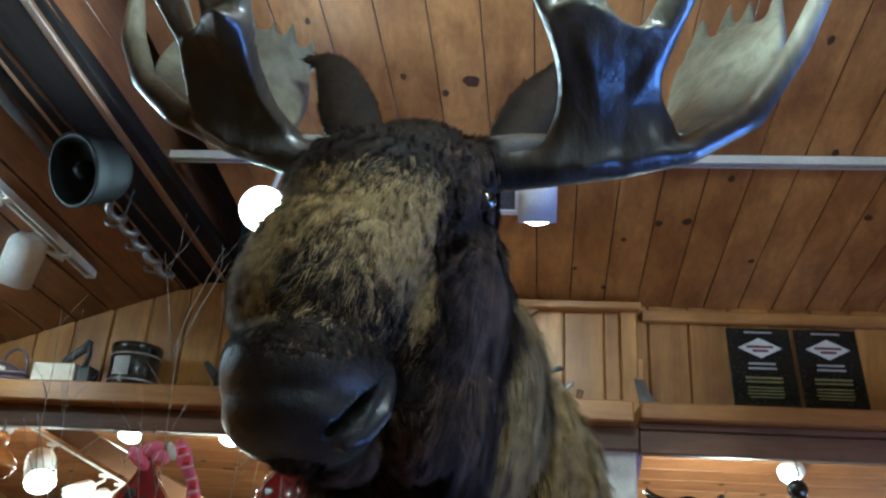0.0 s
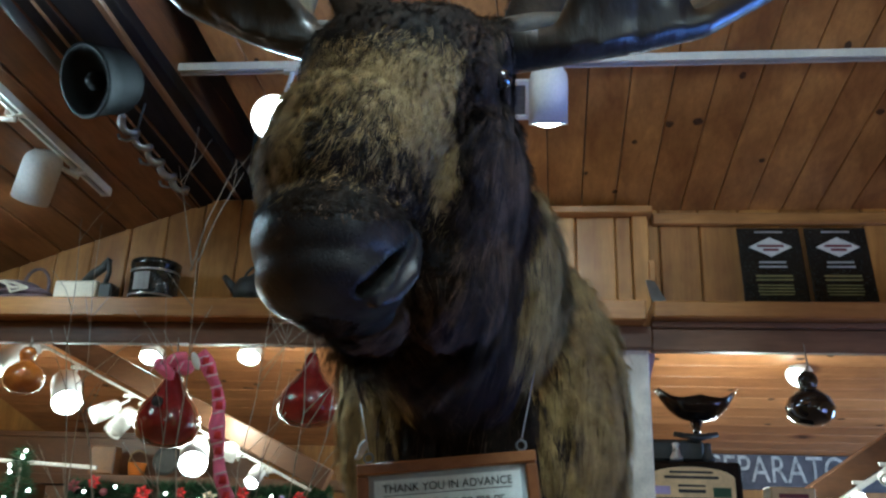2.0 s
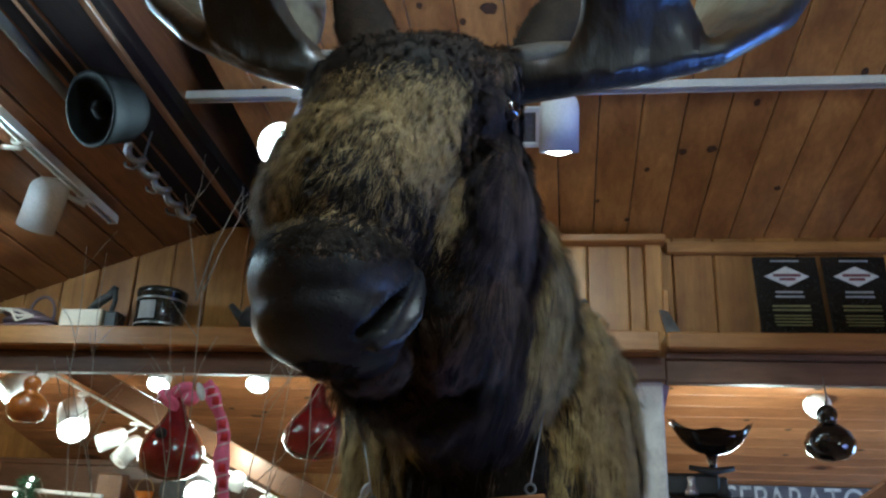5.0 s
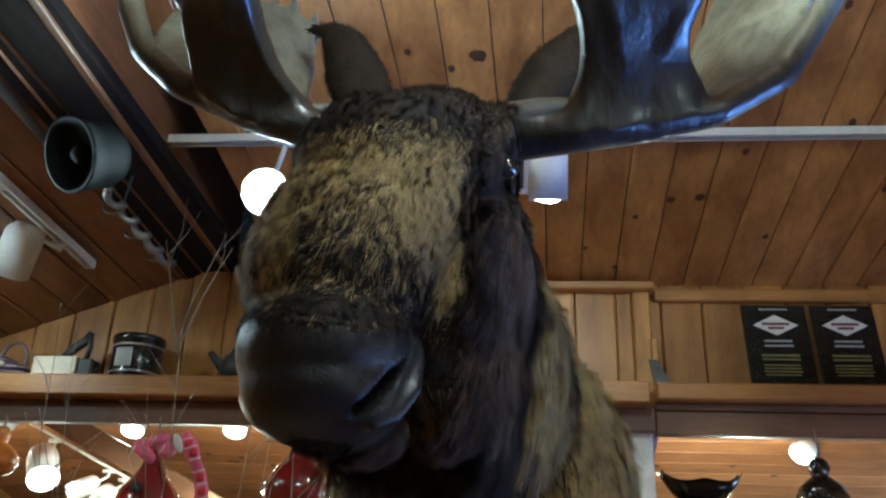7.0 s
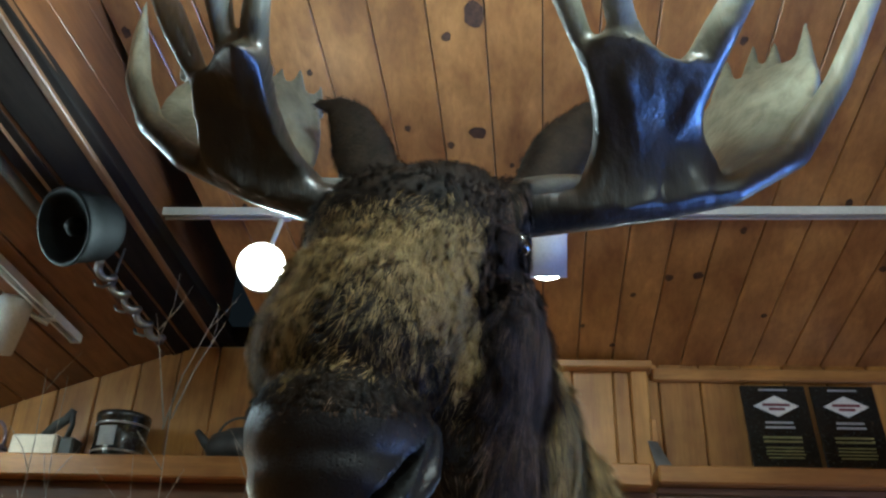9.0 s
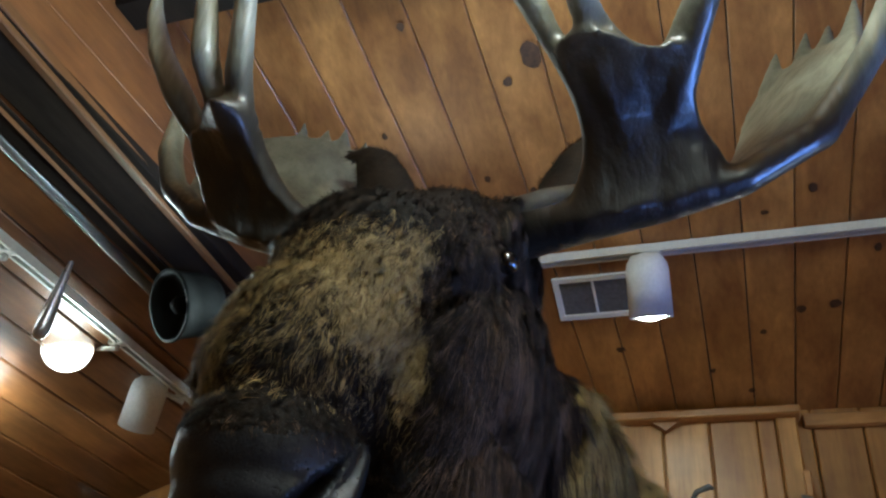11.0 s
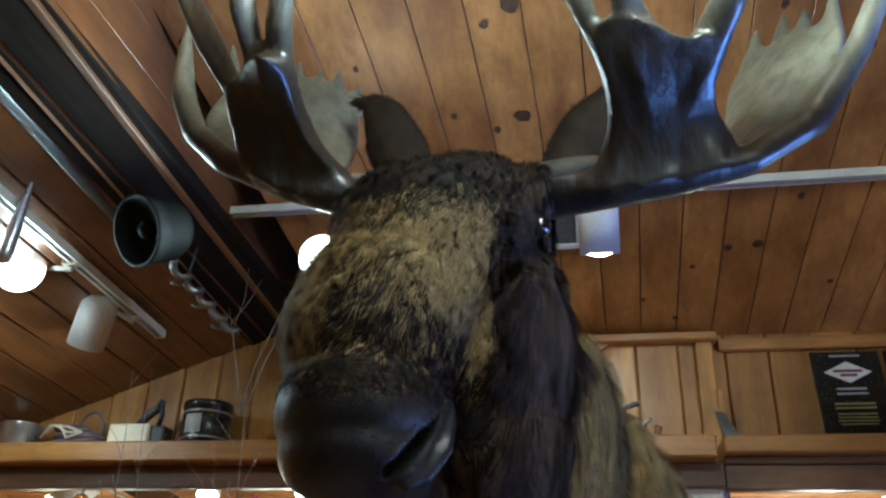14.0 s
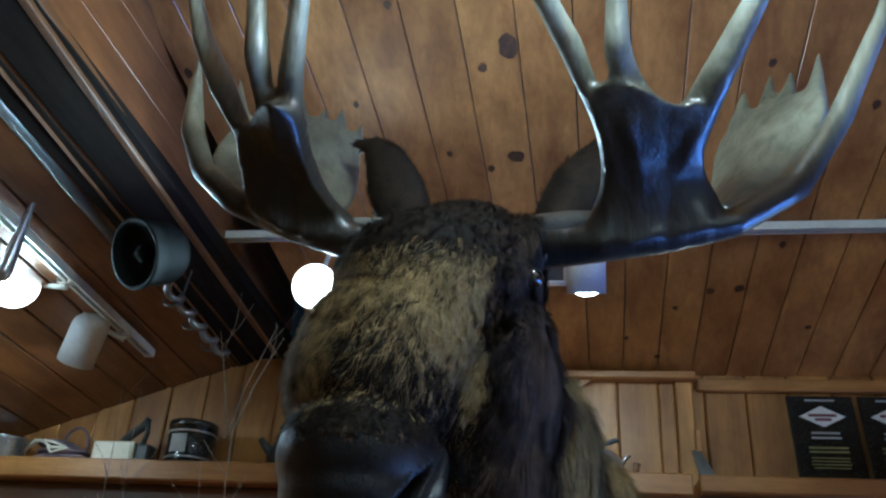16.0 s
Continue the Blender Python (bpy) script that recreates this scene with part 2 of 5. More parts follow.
def plate(bm, pts, thick, smooth=False):
    """A slab of the outline pts; smooth: rounded outline and an evenly stretched skin."""
    pts = [Vector(p) for p in pts]
    if smooth:
        for _ in range(2):
            pts = [q for a, b in zip(pts, pts[1:] + pts[:1]) for q in (a * 0.75 + b * 0.25, a * 0.25 + b * 0.75)]
    n = Vector()
    for a, b in zip(pts, pts[1:] + pts[:1]):
        n += a.cross(b)
    n.normalize()
    mid, cnt = sum(pts, Vector()) / len(pts), len(pts)
    steps = 8 if smooth else 1
    rings = [[mid.lerp(p, (k + 1) / steps) for p in pts] for k in range(steps)]
    for _ in range(60 if smooth else 0):
        mid = sum(rings[0], Vector()) / cnt
        for k in range(steps - 1):
            inner = rings[k - 1] if k else [mid] * cnt
            rings[k] = [(inner[i] + rings[k + 1][i] + rings[k][i - 1] + rings[k][(i + 1) % cnt]) / 4 for i in range(cnt)]
    sides = []
    for s in (0.5, -0.5):
        off = n * thick * s
        c = bm.verts.new(mid + off)
        rv = [[bm.verts.new(p + off) for p in r] for r in rings]
        for i in range(cnt):
            j = (i + 1) % cnt
            bm.faces.new((rv[0][i], rv[0][j], c))
            for k in range(steps - 1):
                bm.faces.new((rv[k][i], rv[k + 1][i], rv[k + 1][j], rv[k][j]))
        sides.append(rv[-1])
    for i in range(cnt):
        j = (i + 1) % cnt
        bm.faces.new((sides[0][j], sides[0][i], sides[1][i], sides[1][j]))


def mesh_of(name, bm, mats):
    bmesh.ops.recalc_face_normals(bm, faces=bm.faces)
    me = bpy.data.meshes.new(name)
    bm.to_mesh(me)
    bm.free()
    for m in mats if isinstance(mats, (list, tuple)) else [mats]:
        me.materials.append(m)
    return me


def part(name, bm, mats, parent, label=""):
    ob = new(name, mesh_of(name, bm, mats))
    ob.parent = parent
    if parent.type == "EMPTY":
        ob.matrix_parent_inverse = parent.matrix_basis.inverted()
    return tagged(ob, label) if label else ob


def thing(name, bm, mats, label, category, group="", kind=""):
    return tagged(new(name, mesh_of(name, bm, mats)), label, category, group, kind)


def base(name, at, label, category, group="", kind=""):
    ob = new(name)
    ob.empty_display_size = 0.05
    ob.matrix_basis = Matrix.Translation(at)
    return tagged(ob, label, category, group, kind)


def B():
    return bmesh.new()


def text_mesh(body, size, depth=0.0015):
    """Letters as a flat mesh in the xy plane, centred."""
    cu = bpy.data.curves.new("letters", "FONT")
    cu.body, cu.size, cu.extrude, cu.align_x, cu.align_y = body, size, depth, "CENTER", "CENTER"
    ob = bpy.data.objects.new("letters", cu)
    scene.collection.objects.link(ob)
    me = bpy.data.meshes.new_from_object(ob.evaluated_get(bpy.context.evaluated_depsgraph_get()))
    bpy.data.objects.remove(ob)
    return me


def letters(name, body, size, m, mat, parent, width=None):
    me = text_mesh(body, size)
    if width:
        xs = [v.co.x for v in me.vertices]
        k = width / (max(xs) - min(xs))
        for v in me.vertices:
            v.co.x *= k
    me.transform(m)
    me.materials.clear()
    me.materials.append(mat)
    ob = new(name, me)
    ob.parent = parent
    if parent.type == "EMPTY":
        ob.matrix_parent_inverse = parent.matrix_basis.inverted()
    return ob

# ---- the shop: sloping ceilings, walls, opening to the next room ----
SLOPE = 0.414


def ceil_z(y):
    return 2.80 - SLOPE * (y - 2.76)


def left_z(x, y):
    return 2.63 + 0.36 * (x + 1.52) - 0.07 * (y - 2.795)


# the pine ceiling over the room: boards run down the slope
bm = B()
tilt = Matrix.Rotation(-math.atan(SLOPE), 4, "X")
y0, y1 = 1.52, 3.30
span = (y1 - y0) / math.cos(math.atan(SLOPE))


def seam(k, y):
    """x of the k-th joint at depth y: hand-laid boards that narrow a little towards the eaves."""
    x = -0.06 + 0.141 * k
    return x + (y - 2.5) * (0.055 - 0.17 * x)


for k in range(-9, 22):
    lift = 0.001 + random.uniform(-0.0008, 0.0008)
    gap = 0.0018
    low, high = [], []
    for y in (y0, y1):
        for side in (0, 1):
            x = max(seam(k + side, y), -1.205) + (gap if side == 0 else -gap)
            low.append(bm.verts.new((x, y, ceil_z(y) + lift + 0.0025)))
            high.append(bm.verts.new((x, y, ceil_z(y) + lift + 0.022)))
    if low[1].co.x - low[0].co.x < 0.02 or low[3].co.x - low[2].co.x < 0.02:
        for v in low + high:
            bm.verts.remove(v)
        continue
    # a flat face between two eased long edges
    ease = 0.002
    inner = [bm.verts.new(v.co + Vector((ease if i % 2 == 0 else -ease, 0, -0.0025))) for i, v in enumerate(low)]
    for q in ((inner[0], inner[1], inner[3], inner[2]), (low[0], inner[0], inner[2], low[2]), (inner[1], low[1], low[3], inner[3]),
              (low[0], low[2], high[2], high[0]), (low[1], high[1], high[3], low[3]), (high[0], high[2], high[3], high[1]),
              (inner[0], low[0], high[0], high[1], low[1], inner[1]), (inner[2], inner[3], low[3], high[3], high[2], low[2])):
        bm.faces.new(q)
# the knots of those boards
for kx, ky, rx, ry in ((-0.332, 2.193, 0.009, 0.011), (-0.122, 2.208, 0.026, 0.020), (-0.204, 2.248, 0.010, 0.012), (-0.207, 1.925, 0.013, 0.013), (-0.131, 1.866, 0.026, 0.034), (-0.02, 2.316, 0.008, 0.008), (0.599, 1.946, 0.011, 0.013),
                       (0.838, 2.075, 0.013, 0.016), (0.900, 2.080, 0.012, 0.014), (-1.10, 1.90, 0.013, 0.016), (-0.458, 1.733, 0.011, 0.012), (0.513, 2.737, 0.016, 0.014), (0.609, 2.728, 0.017, 0.015), (0.402, 2.811, 0.010, 0.010),
                       (0.556, 2.345, 0.012, 0.014), (0.427, 2.403, 0.011, 0.007), (-0.041, 2.841, 0.017, 0.010), (0.353, 3.04, 0.010, 0.010), (0.24, 2.95, 0.008, 0.009), (0.72, 2.55, 0.010, 0.014), (1.02, 2.45, 0.012, 0.016), (0.86, 2.9, 0.012, 0.010), (-0.60, 2.02, 0.008, 0.010), (-0.88, 2.46, 0.010, 0.012), (1.2, 2.7, 0.014, 0.012)):
    ring = []
    for q in range(12):
        a = 2 * math.pi * q / 12
        r = 1 + random.uniform(-0.18, 0.18)
        px, py = kx + rx * r * math.cos(a), ky + ry * r * math.sin(a)
        ring.append(bm.verts.new((px, py, ceil_z(py) - 0.0022)))
    f = bm.faces.new(ring)
    f.material_index = 1
thing("ceiling", bm, [M_CEIL, M_KNOT], "varnished knotty pine board ceiling sloping to the shelf wall", "ceiling", kind="structure")

# the other slope, behind the ridge
bm = B()
zr = ceil_z(y0)
for k in range(30):
    box(bm, (-1.9 + 0.157 * (k + 0.5), y0 - 2.3, zr - SLOPE * 2.3 + 0.02), (0.152, 4.6 / math.cos(math.atan(SLOPE)), 0.022), Matrix.Rotation(math.atan(SLOPE), 4, "X"), 0.003)
thing("ceiling_rear", bm, M_CEIL, "varnished pine board ceiling on the far side of the ridge", "ceiling", kind="structure")
bm = B()
box(bm, (0.6, y0 - 0.03, zr - 0.06), (3.8, 0.10, 0.14), None, 0.006)
thing("ridge_beam", bm, M_DARKWOOD, "dark stained timber ridge beam under the ceiling", "beam", kind="structure")

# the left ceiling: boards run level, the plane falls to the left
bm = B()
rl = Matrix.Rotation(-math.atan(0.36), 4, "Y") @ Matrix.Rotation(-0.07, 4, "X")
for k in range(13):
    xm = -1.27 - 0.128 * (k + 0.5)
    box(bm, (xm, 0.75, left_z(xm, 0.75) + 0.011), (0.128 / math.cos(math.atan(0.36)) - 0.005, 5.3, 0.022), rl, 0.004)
thing("ceiling_left", bm, M_CEIL_SHADED, "knotty pine board ceiling sloping down to the side wall", "ceiling", kind="structure")

# dark beam between the two ceilings with its two pale trim strips
rb = Matrix.Rotation(-0.07, 4, "X")
bm = B()
box(bm, (-1.236, 0.75, left_z(-1.232, 0.75) + 0.038), (0.150, 5.2, 0.09), rl, 0.003)
# added dark board for the dark gap between the thin trim and the pipe
xm = -1.335
box(bm, (xm, 0.75, left_z(xm, 0.75) - 0.002), (0.066, 5.2, 0.012), rl, 0.002)
thing("ceiling_beam", bm, M_DARKWOOD, "dark painted beam between two ceiling slopes", "beam", kind="structure")
for sx, w in ((-1.160, 0.026), (-1.300, 0.008)):
    bm = B()
    box(bm, (sx, 0.75, left_z(sx, 0.75) - 0.004), (w, 5.2, 0.034), rb, 0.004)
    if sx > -1.2:
        box(bm, (sx + 0.018, 0.75, left_z(sx, 0.75) + 0.012), (0.012, 5.2, 0.03), rb, 0.003)
    thing("trim", bm, M_TRIM, "narrow varnished pine trim strip along the dark beam", "trim", kind="structure")
# boarded face above the beam up to the higher ceiling
face_wall = base("wall_side_face", (-1.16, 0.75, 2.86), "pine boarded upright face above the beam", "wall", kind="structure")
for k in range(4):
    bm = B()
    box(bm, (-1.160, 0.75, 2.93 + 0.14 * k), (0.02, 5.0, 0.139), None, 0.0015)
    part("plank", bm, M_CEIL_SHADED, face_wall)

# the wall above the shelf: upright planks
WY = 3.14
wall = base("wall_shelf", (0, WY, 2.1), "upright varnished pine plank wall above the shelf", "wall", kind="structure")
bm = B()
box(bm, (0, WY + 0.07, 2.50), (6.2, 0.06, 0.60))
part("backing", bm, M_DARKWOOD, wall)

# header and shelf
bm = B()
box(bm, (-0.95, 3.02, 2.1795), (2.75, 0.30, 0.073), None, 0.006)
box(bm, (1.75, 3.02, 2.188), (2.60, 0.26, 0.058), None, 0.006)
thing("wall_shelf_board", bm, M_SHELF, "thick varnished pine display shelf under the plank wall", "shelf", kind="structure")
for hc, hs in (((-0.93, 2.975, 2.103), (2.758, 0.05, 0.078)), ((1.75, 2.965, 2.147), (2.60, 0.05, 0.022)), ((1.75, 2.975, 2.094), (2.60, 0.05, 0.078))):
    bm = B()
    box(bm, hc, hs, None, 0.004)
    thing("opening_header", bm, M_HEADER, "dark stained timber header under the display shelf", "beam", kind="structure")

# cream post beside the opening
bm = B()
box(bm, (0.375, 3.06, 1.04), (0.135, 0.14, 2.08), None, 0.008)
box(bm, (0.375, 3.06, 2.09), (0.16, 0.165, 0.02), None, 0.004)
thing("post", bm, M_PLASTER, "cream painted post carrying the shelf header", "post", kind="structure")

# shell of the room
bm = B()
box(bm, (-2.95, 0.2, 1.3), (0.12, 6.4, 2.6))
thing("wall_left", bm, M_WALL, "pine boarded side wall of the shop", "wall", kind="structure")
bm = B()
box(bm, (2.95, 0.2, 0.2), (0.12, 6.4, 0.4))
box(bm, (2.95, 0.2, 2.4), (0.12, 6.4, 2.0))
box(bm, (2.95, -1.1, 0.9), (0.12, 3.8, 1.0))
box(bm, (2.95, 2.8, 0.9), (0.12, 1.2, 1.0))
thing("wall_right", bm, M_WALL, "pine boarded wall with a window", "wall", kind="structure")
bm = B()
box(bm, (0, -3.0, 1.6), (6.0, 0.12, 3.3))
thing("wall_rear", bm, M_WALL, "pine boarded wall at the far end of the shop", "wall", kind="structure")
bm = B()
box(bm, (0, 2.0, -0.05), (7.0, 10.4, 0.1))
thing("floor", bm, M_FLOOR, "worn wooden shop floor", "floor", kind="structure")

# next room: ceiling falling to its far wall
bm = B()
SF = 0.25


def far_z(y):
    return 2.01 - SF * (y - 6.0)


rf = Matrix.Rotation(-math.atan(SF), 4, "X")
for k in range(20):
    ym = 3.35 + 0.14 * k
    box(bm, (0, ym, far_z(ym) + 0.011), (7.0, 0.14 / math.cos(math.atan(SF)) - 0.004, 0.022), rf, 0.003)
for k in range(110):
    kx, ky = random.uniform(-3.0, 3.0), random.uniform(3.5, 5.9)
    ring = [bm.verts.new((kx + 0.026 * random.uniform(0.5, 1.1) * math.cos(a), ky + 0.016 * math.sin(a), far_z(ky + 0.016 * math.sin(a)) - 0.003)) for a in np.linspace(0, 5.5, 9)]
    bm.faces.new(ring).material_index = 1
thing("ceiling_next_room", bm, [M_CEIL_FAR, M_KNOT], "orange pine board ceiling of the room beyond", "ceiling", kind="structure")
bm = B()
box(bm, (0, 6.1, 1.0), (7.0, 0.1, 2.1))
thing("wall_next_room", bm, M_WALL, "pine wall at the back of the room beyond", "wall", kind="structure")
for sx in (-3.45, 3.45):
    bm = B()
    if sx < 0:
        box(bm, (sx, 4.7, 1.4), (0.1, 3.0, 2.8))
    else:
        # opening added for an assumed, unseen window
        box(bm, (sx, 4.7, 0.4), (0.1, 3.0, 0.8))
        box(bm, (sx, 4.7, 2.3), (0.1, 3.0, 1.0))
        box(bm, (sx, 3.525, 1.3), (0.1, 0.65, 1.0))
        box(bm, (sx, 5.575, 1.3), (0.1, 1.25, 1.0))
    thing("wall_side_next_room", bm, M_WALL, "pine side wall of the room beyond", "wall", kind="structure")

# planks of the shelf wall
for k in range(40):
    px = -2.85 + 0.15 * k
    if px < -1.30:
        top = left_z(px + 0.07, 3.1) + 0.01
    else:
        top = 2.70
    bm = B()
    box(bm, (px, WY + 0.01 + random.uniform(-0.002, 0.002), (2.21 + top) / 2), (0.146, 0.022, top - 2.21), None, 0.005)
    part("plank", bm, M_WALL, wall)
bm = B()
box(bm, (1.5, WY - 0.015, 2.60), (2.0, 0.03, 0.045), None, 0.004)
part("rail", bm, M_SHELF, wall)

# boxed-out panel of the shelf wall with a ledge on top
case = base("wall_panel", (0.1, 3.10, 2.217), "boxed-out pine board panel with a ledge", "wall panel", kind="structure")
for k in range(6):
    bm = B()
    box(bm, (-0.47 + 0.15 * k, 3.098, 2.411), (0.146, 0.024, 0.388), None, 0.005)
    part("plank", bm, M_WALL, case)
bm = B()
box(bm, (0.3835, 3.098, 2.411), (0.057, 0.024, 0.388), None, 0.005)
part("plank", bm, M_WALL, case)
bm = B()
box(bm, (0.445, 3.092, 2.411), (0.062, 0.036, 0.388), None, 0.005)
part("stile", bm, M_WALL, case)
bm = B()
box(bm, (-0.02, 3.08, 2.612), (1.02, 0.085, 0.03), None, 0.005)
part("ledge", bm, M_SHELF, case)
bm = B()
plate(bm, [(0.02, 3.075, 2.597), (0.115, 3.075, 2.597), (0.068, 3.075, 2.563)], 0.03)
part("corbel", bm, M_SHELF, case)

# ---- stuffed moose head and shoulders, one mesh ----


def remeshed(name, bm, voxel, smooth):
    me = mesh_of(name, bm, [])
    ob = new(name, me)
    r = ob.modifiers.new("r", "REMESH")
    r.mode, r.voxel_size, r.use_smooth_shade = "VOXEL", voxel, True
    s = ob.modifiers.new("s", "SMOOTH")
    s.factor, s.iterations = 0.5, smooth
    out = bpy.data.meshes.new_from_object(ob.evaluated_get(bpy.context.evaluated_depsgraph_get()))
    bpy.data.objects.remove(ob)
    return out


bm = B()
for c, r in (((-0.165, 1.47, 2.235), (0.150, 0.17, 0.14)), ((-0.175, 1.37, 2.19), (0.138, 0.12, 0.115)), ((-0.215, 1.29, 2.08), (0.135, 0.14, 0.15)),
             ((-0.266, 1.235, 1.95), (0.128, 0.13, 0.13)), ((-0.268, 1.20, 1.83), (0.118, 0.118, 0.10)), ((-0.266, 1.195, 1.775), (0.108, 0.105, 0.07)), ((-0.266, 1.20, 1.752), (0.075, 0.085, 0.045)),
             ((-0.24, 1.34, 1.755), (0.065, 0.13, 0.045)), ((-0.09, 1.45, 2.05), (0.09, 0.15, 0.18)), ((-0.26, 1.46, 2.05), (0.09, 0.15, 0.17)),
             ((-0.16, 1.50, 1.90), (0.125, 0.17, 0.20)), ((-0.132, 1.76, 1.93), (0.215, 0.24, 0.28)), ((-0.082, 1.95, 1.70), (0.305, 0.26, 0.40)),
             ((-0.07, 2.10, 1.35), (0.32, 0.30, 0.60)), ((-0.04, 2.15, 1.90), (0.20, 0.30, 0.18)), ((-0.07, 2.3, 1.3), (0.3, 0.4, 0.5)),
             ((-0.15, 1.35, 2.0), (0.10, 0.12, 0.19)), ((-0.215, 1.295, 2.15), (0.143, 0.125, 0.115)), ((-0.25, 1.255, 2.01), (0.136, 0.135, 0.12)), ((-0.13, 1.40, 1.86), (0.10, 0.13, 0.14)), ((-0.078, 1.38, 2.205), (0.05, 0.05, 0.032)), ((-0.28, 1.36, 2.205), (0.05, 0.05, 0.032))):
    ball(bm, c, r)
# folds beside the nostrils
tube(bm, [(-0.147, 1.212, 1.862), (-0.142, 1.200, 1.820), (-0.147, 1.182, 1.780), (-0.166, 1.160, 1.744), (-0.194, 1.142, 1.724)], [0.005, 0.009, 0.011, 0.011, 0.007], 8)
# fur collars of the antlers
tube(bm, [(-0.16, 1.45, 2.27), (-0.265, 1.395, 2.290)], [0.07, 0.042], 12)
tube(bm, [(-0.16, 1.45, 2.27), (-0.015, 1.400, 2.285)], [0.07, 0.045], 12)
body = remeshed("body", bm, 0.007, 8)
NOSTRIL = [((-0.157, 1.195, 1.853), 0.0030), ((-0.159, 1.178, 1.828), 0.0038), ((-0.165, 1.158, 1.802), 0.0050), ((-0.176, 1.144, 1.780), 0.0072), ((-0.191, 1.134, 1.759), 0.0088), ((-0.208, 1.126, 1.744), 0.0060)]
NOSTRIL = [(Vector(p), r) for p, r in NOSTRIL]
NOSTRIL = [(a[0].lerp(b[0], u), a[1] * (1 - u) + b[1] * u) for a, b in zip(NOSTRIL[:5], NOSTRIL[1:]) for u in (0.0, 0.25, 0.5, 0.75, 1.0)]


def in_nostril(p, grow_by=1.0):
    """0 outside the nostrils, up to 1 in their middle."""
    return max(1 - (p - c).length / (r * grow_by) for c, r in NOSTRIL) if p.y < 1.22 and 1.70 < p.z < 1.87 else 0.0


deep = set()
for v in body.vertices:
    k = in_nostril(v.co, 1.7)
    if k > 0.12:
        deep.add(v.index)
    if k > 0:
        v.co += (Vector((-0.265, 1.24, 1.80)) - v.co).normalized() * 0.030 * min(1.0, k * 1.6)
    elif k > -0.5:
        v.co -= (Vector((-0.265, 1.24, 1.80)) - v.co).normalized() * 0.004 * (1 - abs(k + 0.2) / 0.3) if abs(k + 0.2) < 0.3 else Vector()


FROM = Vector((0.025, 0.07, 1.55))


def reach(p):
    """Draws the muzzle forward and a little together."""
    return FROM + (p - FROM) * (1 - 0.042 * min(1.0, max(0.0, (1.45 - p.y) / 0.20)))


def unreach(p):
    return FROM + (p - FROM) / (1 - 0.042 * min(1.0, max(0.0, (1.40 - p.y) / 0.20)))


for v in body.vertices:
    v.co = reach(v.co)
body.update()

# antlers: brow palms in front, broad main palms behind
bm = B()
R_FRONT = [(0.02, 1.37, 2.26), (0.15, 1.34, 2.245), (0.29, 1.375, 2.30), (0.305, 1.385, 2.355), (0.265, 1.34, 2.39), (0.268, 1.27, 2.445), (0.25, 1.215, 2.46), (0.215, 1.215, 2.437), (0.16, 1.18, 2.455), (0.10, 1.18, 2.478), (0.06, 1.21, 2.475), (0.098, 1.31, 2.38), (0.07, 1.36, 2.31)]
plate(bm, R_FRONT, 0.046, True)
tube(bm, [(-0.03, 1.41, 2.285), (0.10, 1.365, 2.262), (0.20, 1.36, 2.268), (0.32, 1.395, 2.315), (0.46, 1.46, 2.43), (0.565, 1.46, 2.59), (0.67, 1.42, 2.81), (0.70, 1.40, 2.92)], [0.05, 0.034, 0.028, 0.028, 0.03, 0.026, 0.019, 0.006], 12)
tube(bm, [(0.130, 1.315, 2.345), (0.092, 1.245, 2.43), (0.039, 1.17, 2.545), (-0.003, 1.12, 2.607), (-0.05, 1.08, 2.70), (-0.07, 1.06, 2.76)], [0.008, 0.016, 0.024, 0.022, 0.014, 0.004], 12)
tube(bm, [(0.160, 1.30, 2.34), (0.135, 1.225, 2.42), (0.116, 1.15, 2.52), (0.116, 1.12, 2.60), (0.12, 1.08, 2.70), (0.125, 1.06, 2.77)], [0.008, 0.016, 0.025, 0.02, 0.014, 0.004], 12)
tube(bm, [(0.195, 1.33, 2.33), (0.235, 1.28, 2.40), (0.285, 1.21, 2.50), (0.352, 1.16, 2.618), (0.39, 1.13, 2.70), (0.41, 1.11, 2.76)], [0.008, 0.018, 0.030, 0.023, 0.014, 0.004], 12)
for web in ([(0.114, 1.12, 2.60), (0.150, 1.165, 2.485), (0.205, 1.22, 2.425), (0.165, 1.27, 2.365), (0.115, 1.23, 2.41), (0.098, 1.15, 2.52)],
            [(0.345, 1.165, 2.60), (0.300, 1.24, 2.47), (0.262, 1.30, 2.39), (0.200, 1.30, 2.36), (0.205, 1.235, 2.42), (0.265, 1.19, 2.52)]):
    plate(bm, web, 0.014, True)
R_BACK = [(0.30, 1.40, 2.33), (0.44, 1.47, 2.43), (0.55, 1.50, 2.60), (0.585, 1.55, 2.73), (0.53, 1.66, 2.79), (0.45, 1.69, 2.77), (0.37, 1.68, 2.68), (0.33, 1.60, 2.50)]
plate(bm, R_BACK, 0.028, True)
for a, b in (((0.425, 1.68, 2.72), (0.452, 1.70, 2.85)), ((0.483, 1.68, 2.74), (0.517, 1.70, 2.895)), ((0.527, 1.66, 2.75), (0.557, 1.68, 2.885)), ((0.555, 1.57, 2.68), (0.598, 1.60, 2.87))):
    tube(bm, [a, b], [0.032, 0.006], 8)
L_FRONT = [(-0.34, 1.35, 2.245), (-0.477, 1.30, 2.265), (-0.56, 1.335, 2.335), (-0.57, 1.29, 2.40), (-0.57, 1.235, 2.455), (-0.535, 1.22, 2.44), (-0.49, 1.155, 2.445), (-0.455, 1.12, 2.41), (-0.425, 1.16, 2.42), (-0.425, 1.22, 2.38), (-0.39, 1.29, 2.29), (-0.32, 1.37, 2.29)]
